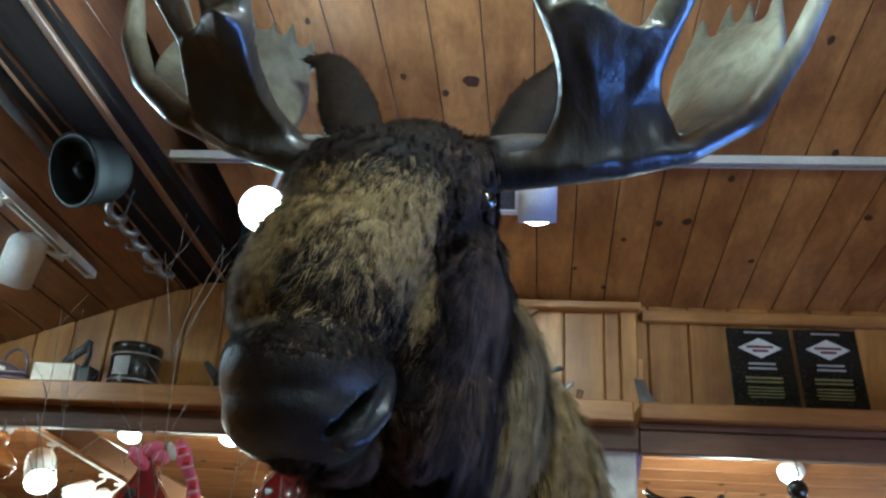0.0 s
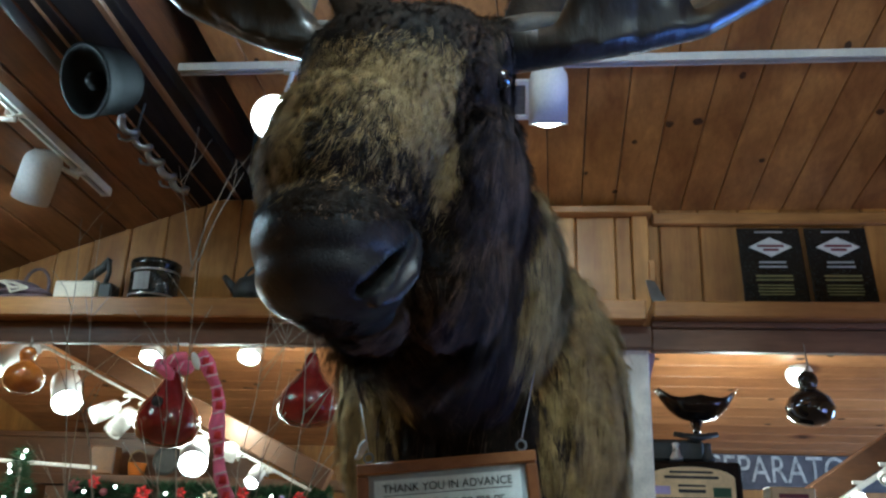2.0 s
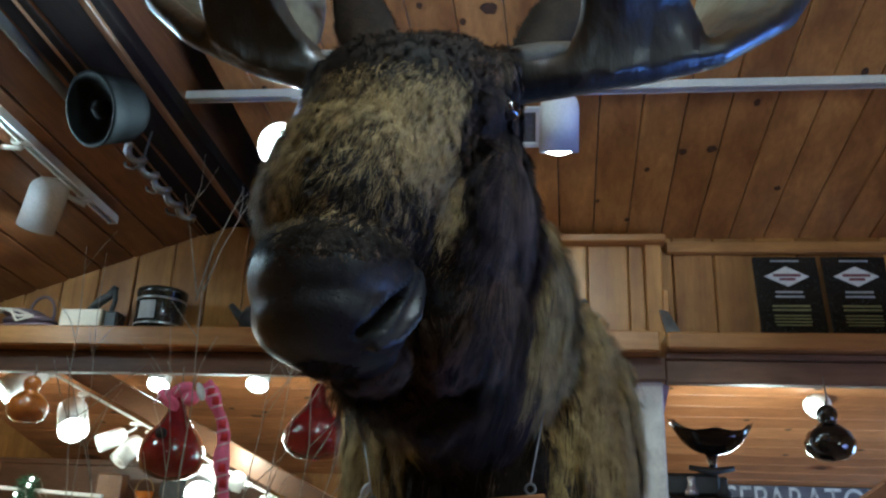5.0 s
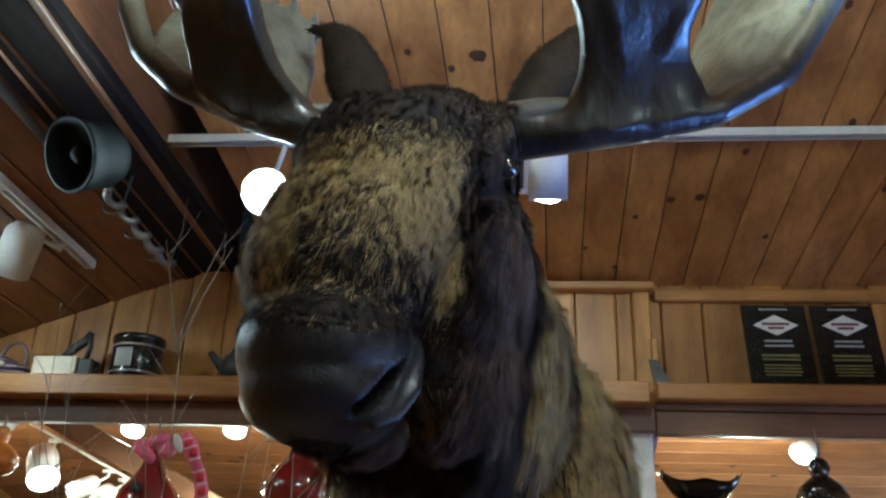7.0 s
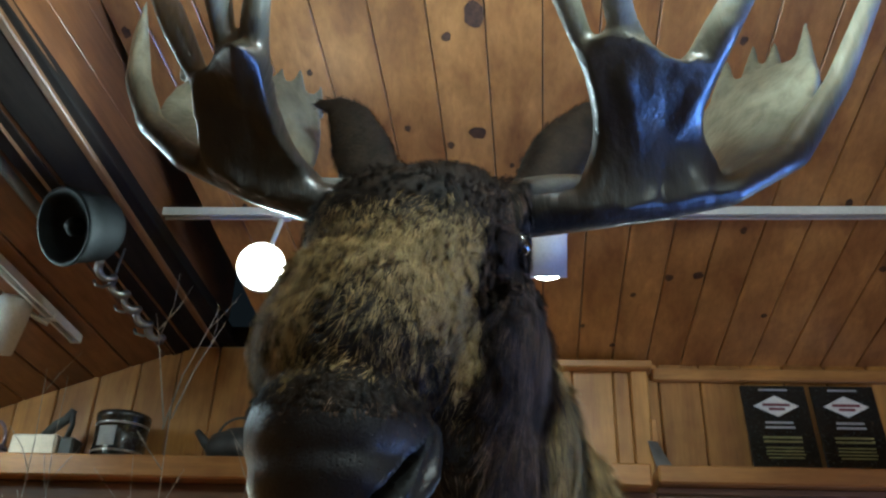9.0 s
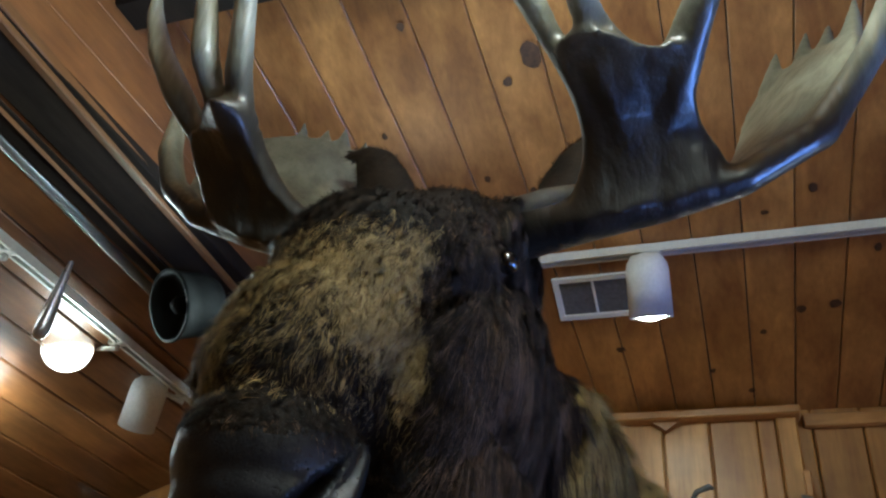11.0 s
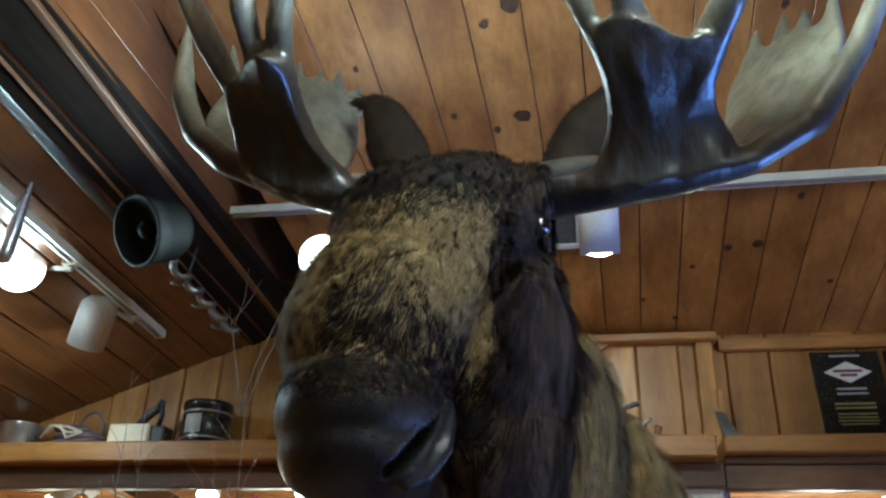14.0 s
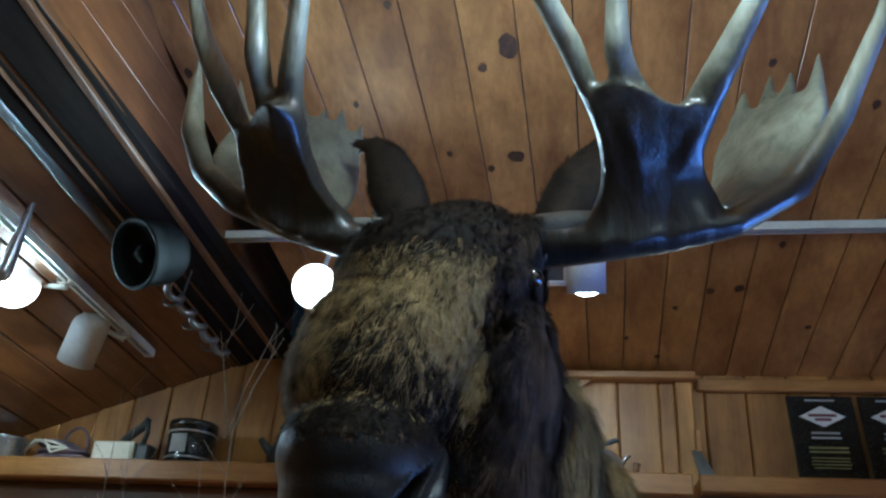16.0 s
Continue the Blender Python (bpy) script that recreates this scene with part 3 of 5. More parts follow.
plate(bm, L_FRONT, 0.044, True)
tube(bm, [(-0.24, 1.41, 2.285), (-0.36, 1.345, 2.262), (-0.47, 1.325, 2.285), (-0.61, 1.36, 2.365), (-0.71, 1.40, 2.465), (-0.765, 1.42, 2.58), (-0.80, 1.45, 2.72), (-0.815, 1.46, 2.83)], [0.05, 0.036, 0.03, 0.028, 0.026, 0.027, 0.018, 0.005], 12)
tube(bm, [(-0.49, 1.315, 2.32), (-0.545, 1.268, 2.41), (-0.61, 1.22, 2.53), (-0.66, 1.20, 2.63), (-0.70, 1.20, 2.74), (-0.715, 1.19, 2.86)], [0.008, 0.018, 0.027, 0.023, 0.017, 0.004], 12)
tube(bm, [(-0.475, 1.285, 2.32), (-0.495, 1.205, 2.42), (-0.515, 1.14, 2.53), (-0.528, 1.12, 2.647), (-0.54, 1.10, 2.78)], [0.008, 0.017, 0.025, 0.02, 0.004], 12)
tube(bm, [(-0.43, 1.285, 2.30), (-0.442, 1.205, 2.39), (-0.449, 1.15, 2.48), (-0.437, 1.10, 2.62), (-0.43, 1.07, 2.76)], [0.008, 0.017, 0.025, 0.02, 0.004], 12)
for web in ([(-0.605, 1.222, 2.53), (-0.545, 1.225, 2.43), (-0.490, 1.27, 2.35), (-0.555, 1.31, 2.35), (-0.575, 1.27, 2.43)],
            [(-0.515, 1.14, 2.54), (-0.470, 1.17, 2.45), (-0.455, 1.24, 2.36), (-0.500, 1.25, 2.36), (-0.520, 1.19, 2.45)]):
    plate(bm, web, 0.014, True)
L_BACK = [(-0.56, 1.37, 2.34), (-0.70, 1.42, 2.45), (-0.765, 1.52, 2.60), (-0.74, 1.60, 2.74), (-0.66, 1.65, 2.79), (-0.56, 1.66, 2.775), (-0.465, 1.66, 2.72), (-0.425, 1.58, 2.50), (-0.45, 1.48, 2.37)]
plate(bm, L_BACK, 0.028, True)
for a, b in (((-0.74, 1.58, 2.72), (-0.775, 1.60, 2.87)), ((-0.62, 1.65, 2.74), (-0.618, 1.65, 2.84)), ((-0.565, 1.66, 2.74), (-0.565, 1.66, 2.82)), ((-0.52, 1.66, 2.73), (-0.52, 1.66, 2.815)), ((-0.475, 1.66, 2.68), (-0.466, 1.66, 2.765))):
    tube(bm, [a, b], [0.026, 0.005], 8)
horn = remeshed("horn", bm, 0.007, 14)
for v in horn.vertices:
    v.co = FROM + (v.co - FROM) * (1 - 0.06 * min(1.0, max(0.0, (abs(v.co.x + 0.13) - 0.33) / 0.25)))
horn.update()
# pale grey burrs where the antlers leave the fur
bm = B()
tube(bm, [(-0.05, 1.395, 2.300), (0.03, 1.370, 2.303), (0.075, 1.360, 2.308), (0.098, 1.357, 2.315)], [0.034, 0.028, 0.018, 0.004], 14)
tube(bm, [(-0.26, 1.395, 2.298), (-0.33, 1.362, 2.292), (-0.40, 1.33, 2.285), (-0.43, 1.32, 2.285)], [0.033, 0.028, 0.018, 0.004], 14)
burr = remeshed("burr", bm, 0.007, 4)

# ears: cupped leaves, the tips turned out
bm = B()
for pts, rad in (([(-0.285, 1.49, 2.36), (-0.31, 1.50, 2.43), (-0.335, 1.51, 2.50), (-0.365, 1.52, 2.57), (-0.395, 1.53, 2.605), (-0.44, 1.53, 2.615)], [0.05, 0.062, 0.060, 0.046, 0.028, 0.008]),
                 ([(0.0, 1.49, 2.37), (0.03, 1.51, 2.43), (0.06, 1.53, 2.50), (0.09, 1.55, 2.56), (0.115, 1.56, 2.61), (0.13, 1.56, 2.64)], [0.045, 0.060, 0.062, 0.048, 0.028, 0.008])):
    rings = tube(bm, pts, rad, 14)
    for ring, p in zip(rings, pts):
        for v in ring:
            v.co.y = p[1] + (v.co.y - p[1]) * 0.38 + 3.0 * (v.co.x - p[0]) ** 2
ears = remeshed("ears", bm, 0.009, 3)


def hide(name, lo, hi, rough=0.7):
    m, nt, b, co = start(name)
    n1, n2 = tex(nt, "Noise", 30, co, 5, 0.7), tex(nt, "Noise", 160, co, 3)
    rnd = nt.nodes.new("ShaderNodeNewGeometry").outputs["Random Per Island"]
    c = ramp(nt, n1.outputs["Fac"], [(0.32, lo), (0.68, hi)])
    c = mixc(nt, "MULTIPLY", 0.7, c, ramp(nt, rnd, [(0, (0.45, 0.42, 0.38)), (0.6, (0.82, 0.8, 0.77)), (1, (1, 1, 1))]))
    nt.links.new(c, b.inputs["Base Color"])
    b.inputs["Roughness"].default_value = rough
    b.inputs["Specular IOR Level"].default_value = 0.22
    bump(nt, b, n2.outputs["Fac"], 0.5, 0.004)
    return m


def antler_mat():
    m, nt, b, co = start("antler")
    n1 = tex(nt, "Noise", 5, co, 5)
    mp = nt.nodes.new("ShaderNodeMapping")
    mp.inputs["Scale"].default_value = (14, 14, 1.6)
    nt.links.new(co, mp.inputs["Vector"])
    n2 = tex(nt, "Noise", 2.5, mp.outputs["Vector"], 4, 0.55)
    sep = nt.nodes.new("ShaderNodeSeparateXYZ")
    nt.links.new(co, sep.inputs[0])
    # horn is dark brown on the beams and bleached towards the tines
    mr = nt.nodes.new("ShaderNodeMapRange")
    mr.inputs[1].default_value, mr.inputs[2].default_value = 2.36, 2.57
    nt.links.new(sep.outputs["Z"], mr.inputs[0])
    my = nt.nodes.new("ShaderNodeMapRange")
    my.inputs[1].default_value, my.inputs[2].default_value = 1.42, 1.52
    nt.links.new(sep.outputs["Y"], my.inputs[0])
    mx = nt.nodes.new("ShaderNodeMath")
    mx.operation = "MAXIMUM"
    nt.links.new(mr.outputs[0], mx.inputs[0])
    nt.links.new(my.outputs[0], mx.inputs[1])
    back = nt.nodes.new("ShaderNodeMath")
    back.operation = "MULTIPLY_ADD"
    back.inputs[1].default_value = -0.40
    nt.links.new(my.outputs[0], back.inputs[0])
    nt.links.new(mx.outputs[0], back.inputs[2])
    ad = nt.nodes.new("ShaderNodeMath")
    ad.operation = "MULTIPLY_ADD"
    ad.inputs[1].default_value, ad.inputs[2].default_value = 0.5, -0.25
    nt.links.new(n1.outputs["Fac"], ad.inputs[0])
    sm = nt.nodes.new("ShaderNodeMath")
    sm.use_clamp = True
    nt.links.new(back.outputs[0], sm.inputs[0])
    nt.links.new(ad.outputs[0], sm.inputs[1])
    c = ramp(nt, sm.outputs[0], [(0.1, (0.019, 0.016, 0.011)), (0.32, (0.055, 0.048, 0.031)), (0.6, (0.13, 0.125, 0.088)), (0.95, (0.30, 0.30, 0.225))])
    c = mixc(nt, "MULTIPLY", 0.6, c, ramp(nt, n2.outputs["Fac"], [(0.34, (0.3, 0.28, 0.24)), (0.58, (1, 1, 1))]))
    nt.links.new(c, b.inputs["Base Color"])
    b.inputs["Roughness"].default_value = 0.40
    b.inputs["Coat Weight"].default_value = 0.3
    b.inputs["Coat Roughness"].default_value = 0.18
    bump(nt, b, n2.outputs["Fac"], 0.55, 0.010)
    return m


F_DARK = hide("dark_brown_fur", (0.010, 0.007, 0.0045), (0.044, 0.028, 0.016))
F_TAN = hide("tan_muzzle_fur", (0.23, 0.160, 0.062), (0.58, 0.425, 0.180))
F_OLIVE = hide("olive_neck_fur", (0.27, 0.185, 0.058), (0.70, 0.51, 0.185))
F_GREY = hide("rusty_brown_fur", (0.085, 0.052, 0.031), (0.30, 0.195, 0.120))
F_NOSE = plain("dark_nose_leather", (0.014, 0.0155, 0.019), 0.30, vary=0.4, scale=30, bumpy=0.35)
F_HORN = antler_mat()
F_EYE = plain("glass_eye", (0.004, 0.003, 0.003), 0.05, coat=1.0, vary=0.1, bumpy=0)
F_BURR = plain("pale_antler_burr", (0.115, 0.11, 0.095), 0.5, vary=0.4, scale=30, bumpy=0.6)
# near-black, so the shade inside the nostril is in the colour
F_NOSTRIL = plain("nostril_shade", (0.004, 0.004, 0.004), 0.8)
MOOSE = [F_DARK, F_TAN, F_OLIVE, F_GREY, F_NOSE, F_HORN, F_EYE, F_NOSTRIL, F_BURR]


def rise(v, lo, hi):
    return min(1.0, max(0.0, (v - lo) / (hi - lo)))


def coat(p):
    """Which pale hide grows at a place of the body, and how much of it; the rest is dark hair."""
    p = unreach(p)
    n = noise.noise(p * 9) * 0.030 + noise.noise(p * 40) * 0.012
    x, y, z = p.x + n * 0.6, p.y, p.z + n
    if y < 1.275 and p.z < 1.842 + 0.25 * max(0.0, abs(p.x + 0.268) - 0.06) + n * 0.55 and p.z > 1.712:
        return 4, 1.0
    if y < 1.50 and z > 1.70:
        if x < -0.095 and y < 1.44 and z > 1.84:
            top = 1 - rise(z, 2.10, 2.19)
            inner = -0.205 + 0.47 * (2.10 - z)
            if inner < x and 1.90 < z:
                return 1, 0.95 * top * rise(z, 1.90, 1.945)
            # left flank: own tan grizzle, made fuller to stand for the lamp's rim light
            side = rise(-x, 0.27, 0.32)
            return 1, top * rise(z, 1.865, 1.915) * max(0.18 + 0.62 * rise(z, 1.95, 2.07), 0.85 * side)
        if z < 1.80 and y > 1.27:
            return 3, 0.55
        if x > -0.07 and 1.82 < z < 2.09:
            return 3, 0.46
        return 3, 0.14
    if z < 2.16 and (x > -0.005 + 0.10 * (1.9 - z) * (z < 1.9) or x < -0.235):
        return 2, 0.82 * rise(y, 1.47, 1.58)
    return 3, 0.16 if z > 1.95 else 0.07


def region(p):
    kind, share = coat(p)
    return kind if share > 0.45 else 0


def flow(p):
    """The way the hair lies."""
    if p.y < 1.45 and p.z > 1.85 and p.z < 2.3:
        d = Vector((-0.28, -0.35, -0.85))
        d += Vector((p.x + 0.23, 0, 0)) * 2.2
        return d
    if p.z >= 2.3:
        return Vector(((p.x + 0.16) * 2.0, -0.5, -0.2))
    return Vector((0.02, -0.12, -1.0))


verts, faces, mids, smooths = [], [], [], []


def absorb(me, pick):
    off = len(verts)
    vs = [v.co.copy() for v in me.vertices]
    verts.extend(v[:] for v in vs)
    for p in me.polygons:
        faces.append(tuple(off + i for i in p.vertices))
        mids.append(pick(p.center))
        smooths.append(True)


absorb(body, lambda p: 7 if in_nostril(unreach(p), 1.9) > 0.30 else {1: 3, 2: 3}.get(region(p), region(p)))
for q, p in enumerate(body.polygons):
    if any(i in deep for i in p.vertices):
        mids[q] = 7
absorb(horn, lambda p: 5)
absorb(burr, lambda p: 8)
absorb(ears, lambda p: 0)
EYES = (reach(Vector((-0.031, 1.362, 2.193))), reach(Vector((-0.322, 1.340, 2.193))))
e = B()
ball(e, EYES[0], 0.018)
ball(e, EYES[1], 0.018)
me = mesh_of("e", e, [])
absorb(me, lambda p: 6)

def grow(me, count, length, seed, picker):
    """Hair strands as slim bent blades over a mesh, drawn together into locks."""
    rng = random.Random(seed)
    polys = me.polygons
    areas = np.array([p.area * (0.0 if p.center.z < 1.22 or p.center.y > 2.3 else 0.15 if p.normal.y > 0.6 else 1.8 if p.center.y < 1.5 else 1.0) for p in polys])
    cum = np.cumsum(areas / areas.sum())
    locks = {}
    for q in range(count):
        p = polys[min(int(np.searchsorted(cum, rng.random())), len(polys) - 1)]
        vs = [me.vertices[i].co for i in p.vertices]
        a, b2, c = vs[0], vs[1], vs[2]
        d0 = vs[3] if len(vs) > 3 else vs[2]
        u, v = rng.random(), rng.random()
        at = a.lerp(b2, u).lerp(d0.lerp(c, u), v)
        n = p.normal
        face = at.y < 1.42 and at.z > 1.8 and at.x < -0.06
        size = 0.0075 if face else 0.018
        wob = at + Vector((noise.noise(at * 60), noise.noise(at * 60 + Vector((7, 0, 0))), noise.noise(at * 60 + Vector((0, 7, 0))))) * size * 0.9
        key = (face, math.floor(wob.x / size), math.floor(wob.y / size), math.floor(wob.z / (size * 1.6)))
        if key not in locks:
            kind, share = coat(at) if picker is None else (picker, 1.0)
            locks[key] = [at, kind, share, rng.random(), Vector((rng.gauss(0, 1), rng.gauss(0, 1), rng.gauss(0, 1))), rng.uniform(0.75, 1.3), rng.uniform(0.5, 1.5)]
        heart, kind, share, pick, sway, stretch, puff = locks[key]
        if picker is None:
            if min((at - eye).length for eye in EYES) < 0.030:
                continue
            own, own_share = coat(at)
            if own == 4 and at.z > 1.80 and rng.random() < 0.8 * rise(at.z, 1.805, 1.86):
                kind, share = 3, 0.12
            elif own == 4 or (at.z > 2.22 and at.y < 1.44 and abs(at.x + 0.15) > 0.135):
                continue
            if kind == 4:
                kind, share = own, own_share
            # most strands take the tone of their lock, the rest their own
            r = kind if (pick if rng.random() < (0.35 if face else 0.55) else rng.random()) < share else 0
        else:
            r = picker
        f = flow(at) + sway * (0.20 if face else 0.11) + Vector((rng.uniform(-1, 1), rng.uniform(-1, 1), rng.uniform(-1, 1))) * (0.22 if face else 0.10)
        clump = Vector((noise.noise(at * 14), noise.noise(at * 14 + Vector((9, 0, 0))), noise.noise(at * 14 + Vector((0, 9, 0)))))
        f += clump * (0.45 if face else 0.35)
        f = f - n * f.dot(n)
        if f.length < 1e-4:
            continue
        f.normalize()
        ln = length(at, r) * rng.uniform(0.65, 1.2) * stretch
        side = f.cross(n).normalized() * (0.00040 + 0.0005 * max(0.0, at.y - 1.25)) * rng.uniform(0.7, 1.4)
        lift = (0.34 if face else 0.20) * puff if picker is None else 0.1
        mid = at + f * ln * 0.5 + n * ln * lift
        tip = at + f * ln + n * ln * lift * 0.9 + Vector((0, 0, -0.12 * ln))
        pull = heart - at
        pull = (pull - n * pull.dot(n)) * (0.6 if picker is None else 0.0)
        if pull.length < 0.05:
            tip += pull
            mid += pull * 0.35
        off = len(verts)
        verts.extend(((at - side)[:], (at + side)[:], (mid + side * 0.8)[:], (mid - side * 0.8)[:], tip[:]))
        faces.append((off, off + 1, off + 2, off + 3))
        faces.append((off + 3, off + 2, off + 4))
        mids.extend((r, r))
        smooths.extend((False, False))


def hair_length(p, r):
    if p.y < 1.36 and p.z > 1.8 and p.x < -0.08:
        # short towards the bare nose
        return 0.005 + 0.019 * rise(p.z, 1.82, 1.94)
    if r == 2:
        return 0.075
    if p.z < 1.8 and p.y < 1.40:
        return 0.022
    if p.z > 2.2:
        return 0.028
    if p.z < 2.09 and p.y < 1.75:
        return 0.085
    return 0.045


grow(body, 450000, hair_length, 5, None)
grow(ears, 14000, lambda p, r: 0.016, 6, 0)
me = bpy.data.meshes.new("moose_mount")
me.from_pydata(verts, [], faces)
for m in MOOSE:
    me.materials.append(m)
me.polygons.foreach_set("material_index", mids)
me.polygons.foreach_set("use_smooth", smooths)
me.update()
moose = tagged(new("stuffed_moose", me), "stuffed dark brown moose with broad antlers and tan muzzle fur", "taxidermy moose")
del verts, faces, mids, smooths
bm = B()
box(bm, (-0.07, 2.25, 0.4), (0.7, 0.8, 0.8), None, 0.02)
thing("pedestal", bm, M_BROWNBEAM, "brown wooden pedestal under the stuffed moose", "pedestal")

# ---- track lights ----


def can_lamp(at, aim, name="track_lamp", lit=True, stem=None, r=0.062, ln=0.19, label="white cylindrical track lamp with a lit bulb"):
    """A round-backed can lamp whose mouth is at `at`, shining towards aim; stem: the point of the track that it hangs from."""
    at, d = Vector(at), (Vector(aim) - Vector(at)).normalized()
    m = Matrix.Translation(at) @ d.to_track_quat("Z", "Y").to_matrix().to_4x4()
    root = base(name, at, label, "track light", "track lamps")
    bm = B()
    prof = [(r - 0.004, -0.01), (r, 0.0), (r, -ln * 0.72), (r * 0.93, -ln * 0.85), (r * 0.7, -ln * 0.96), (0.012, -ln)]
    lathe(bm, [(r - 0.006, -0.05)] + prof, 28, m)
    part("shade", bm, M_WHITE, root)
    bm = B()
    lathe(bm, [(r * 0.80, -0.06), (r * 0.9, -0.022), (r * 0.7, -0.004), (r * 0.3, 0.006), (0.004, 0.008)], 24, m)
    part("bulb", bm, M_BULB if lit else M_WHITE, root)
    if stem:
        bm = B()
        back = at - d * ln * 0.8
        tube(bm, [Vector(stem), Vector(stem) + Vector((0, 0, -0.03)), back], 0.009, 8)
        box(bm, Vector(stem) + Vector((0, 0, -0.008)), (0.06, 0.03, 0.02), None, 0.003)
        part("arm", bm, M_GREYW, root)
    return root


def track_bar(p0, p1, label):
    root = base("light_track", p0, label, "light track")
    p0, p1 = Vector(p0), Vector(p1)
    d = (p1 - p0)
    m = Matrix.Translation((p0 + p1) / 2) @ d.to_track_quat("X", "Z").to_matrix().to_4x4()
    bm = B()
    prof = [(-0.018, 0.009), (0.018, 0.009), (0.018, -0.019), (0.009, -0.019), (0.009, -0.001), (-0.009, -0.001), (-0.009, -0.019), (-0.018, -0.019)]
    ends = [[bm.verts.new((sx * d.length / 2, a, b)) for a, b in prof] for sx in (-1, 1)]
    for k in range(8):
        bm.faces.new((ends[0][k], ends[0][(k + 1) % 8], ends[1][(k + 1) % 8], ends[1][k]))
    bm.faces.new(ends[0])
    bm.faces.new(ends[1])
    bmesh.ops.transform(bm, matrix=m, verts=bm.verts)
    part("channel", bm, M_GREYW, root)
    bm = B()
    box(bm, (0, 0, -0.005), (d.length - 0.004, 0.017, 0.006))
    bmesh.ops.transform(bm, matrix=m, verts=bm.verts)
    part("slot", bm, M_SLOT, root)
    bm = B()
    box(bm, (-d.length / 2 - 0.004, 0, -0.007), (0.012, 0.039, 0.03), None, 0.002)
    bmesh.ops.transform(bm, matrix=m, verts=bm.verts)
    part("end_cap", bm, M_GREYW, root)
    return root


track_bar((-1.235, 2.475, 2.910), (2.6, 2.475, 2.910), "white track for lamps along the sloping ceiling")
track_bar((-1.52, 2.795, 2.60), (-1.56, 0.6, 2.745), "white track for lamps under the side ceiling")
can_lamp((-0.765, 2.36, 2.655), (-0.20, 0.6, 1.9), r=0.074, stem=(-0.76, 2.475, 2.900))
can_lamp((0.088, 2.50, 2.69), (0.083, 2.84, 1.9), stem=(0.10, 2.475, 2.900), lit=True)
can_lamp((-1.665, 2.58, 2.475), (-1.90, 2.80, 2.0), stem=(-1.53, 2.62, 2.605), label="white cylindrical track lamp turned to the wall")
can_lamp((-1.69, 2.20, 2.595), (0.12, 0.22, 1.53), r=0.078, stem=(-1.545, 2.25, 2.635))
can_lamp((-1.72, 1.72, 2.64), (0.14, 0.25, 1.53), r=0.078, stem=(-1.55, 1.75, 2.665))
lamp("SPOT", (-0.75, 2.32, 2.64), 82, WHITE, 0.06, (-0.20, 0.6, 1.9), 165)
lamp("SPOT", (0.087, 2.51, 2.665), 4.5, WHITE, 0.05, (0.08, 2.84, 1.9), 120)
# spill added beside the left lamps, to light the boards and cans around them
lamp("POINT", (-1.98, 2.22, 2.40), 5, WHITE, 0.08)
lamp("SPOT", (-1.76, 2.12, 2.46), 9, WHITE, 0.06, (-2.7, 2.05, 2.20), 150)
lamp("SPOT", (-1.80, 1.66, 2.53), 8, WHITE, 0.05, (-2.7, 1.9, 2.25), 150)
lamp("SPOT", (-1.67, 2.17, 2.585), 20, WHITE, 0.06, (0.12, 0.22, 1.53), 150)
lamp("SPOT", (-1.70, 1.70, 2.63), 13, WHITE, 0.06, (0.14, 0.25, 1.53), 150)
lamp("SPOT", (-1.68, 2.60, 2.45), 1.2, WHITE, 0.05, (-1.90, 2.80, 2.0), 130)
# unseen shop lamps above and behind the camera; the spot is added for the moose
lamp("POINT", (0.12, 0.82, 2.94), 35, WHITE, 0.10)
lamp("SPOT", (0.35, 0.20, 2.75), 18, (1.0, 0.95, 0.86), 0.10, (-0.10, 1.5, 1.95), 62)
lamp("POINT", (1.3, -0.9, 2.35), 24, (1.0, 0.93, 0.80), 0.15)
lamp("POINT", (-0.6, -0.9, 2.3), 5, WHITE, 0.15)
# daylight of the window in the side wall
lamp("AREA", (2.86, 1.5, 0.90), 9, BLUE, 1.2, (0.46, 1.42, 2.42), size_y=1.0).data.spread = radians(36)
lamp("AREA", (2.85, 1.5, 0.92), 2.5, (0.55, 0.52, 1.0), 1.1, (1.2, 2.95, 2.15), size_y=0.9).data.spread = radians(60)
# added out of view: a warm counter-height fill and a blue panel for antler reflections
lamp("POINT", (1.75, 0.9, 1.35), 10, (1.0, 0.88, 0.70), 0.12)
lamp("AREA", (1.38, 0.05, 0.80), 0.5, BLUE, 0.5, (0.25, 1.33, 2.42), size_y=0.45).data.spread = radians(36)


# ---- pipe with a horn-shaped shade and a twisted bar ----
root = base("steel_pipe", (-1.37, 2.1, 2.74), "bright steel pipe hung under the side ceiling", "pipe")
bm = B()
tube(bm, [(-1.37, 0.2, 2.875), (-1.37, 1.32, 2.80), (-1.37, 2.19, 2.735)], 0.023, 16)
part("tube", bm, M_STEEL, root)
for y in (0.7, 1.62):
    bm = B()
    tube(bm, [(-1.37, y, 2.84 - 0.075 * (y - 0.7)), (-1.37, y, 2.92)], 0.006, 8)
    part("hanger", bm, M_IRON, root)
m = Matrix.Translation((-1.205, 2.04, 2.612)) @ Matrix.Diagonal((0.9, 0.9, 0.9, 1.0)) @ Vector((-0.42, -0.80, -0.42)).normalized().to_track_quat("Z", "Y").to_matrix().to_4x4()
root = base("iron_funnel", (-1.27, 2.2, 2.70), "dark iron funnel hung at the end of the pipe", "funnel")
bm = B()
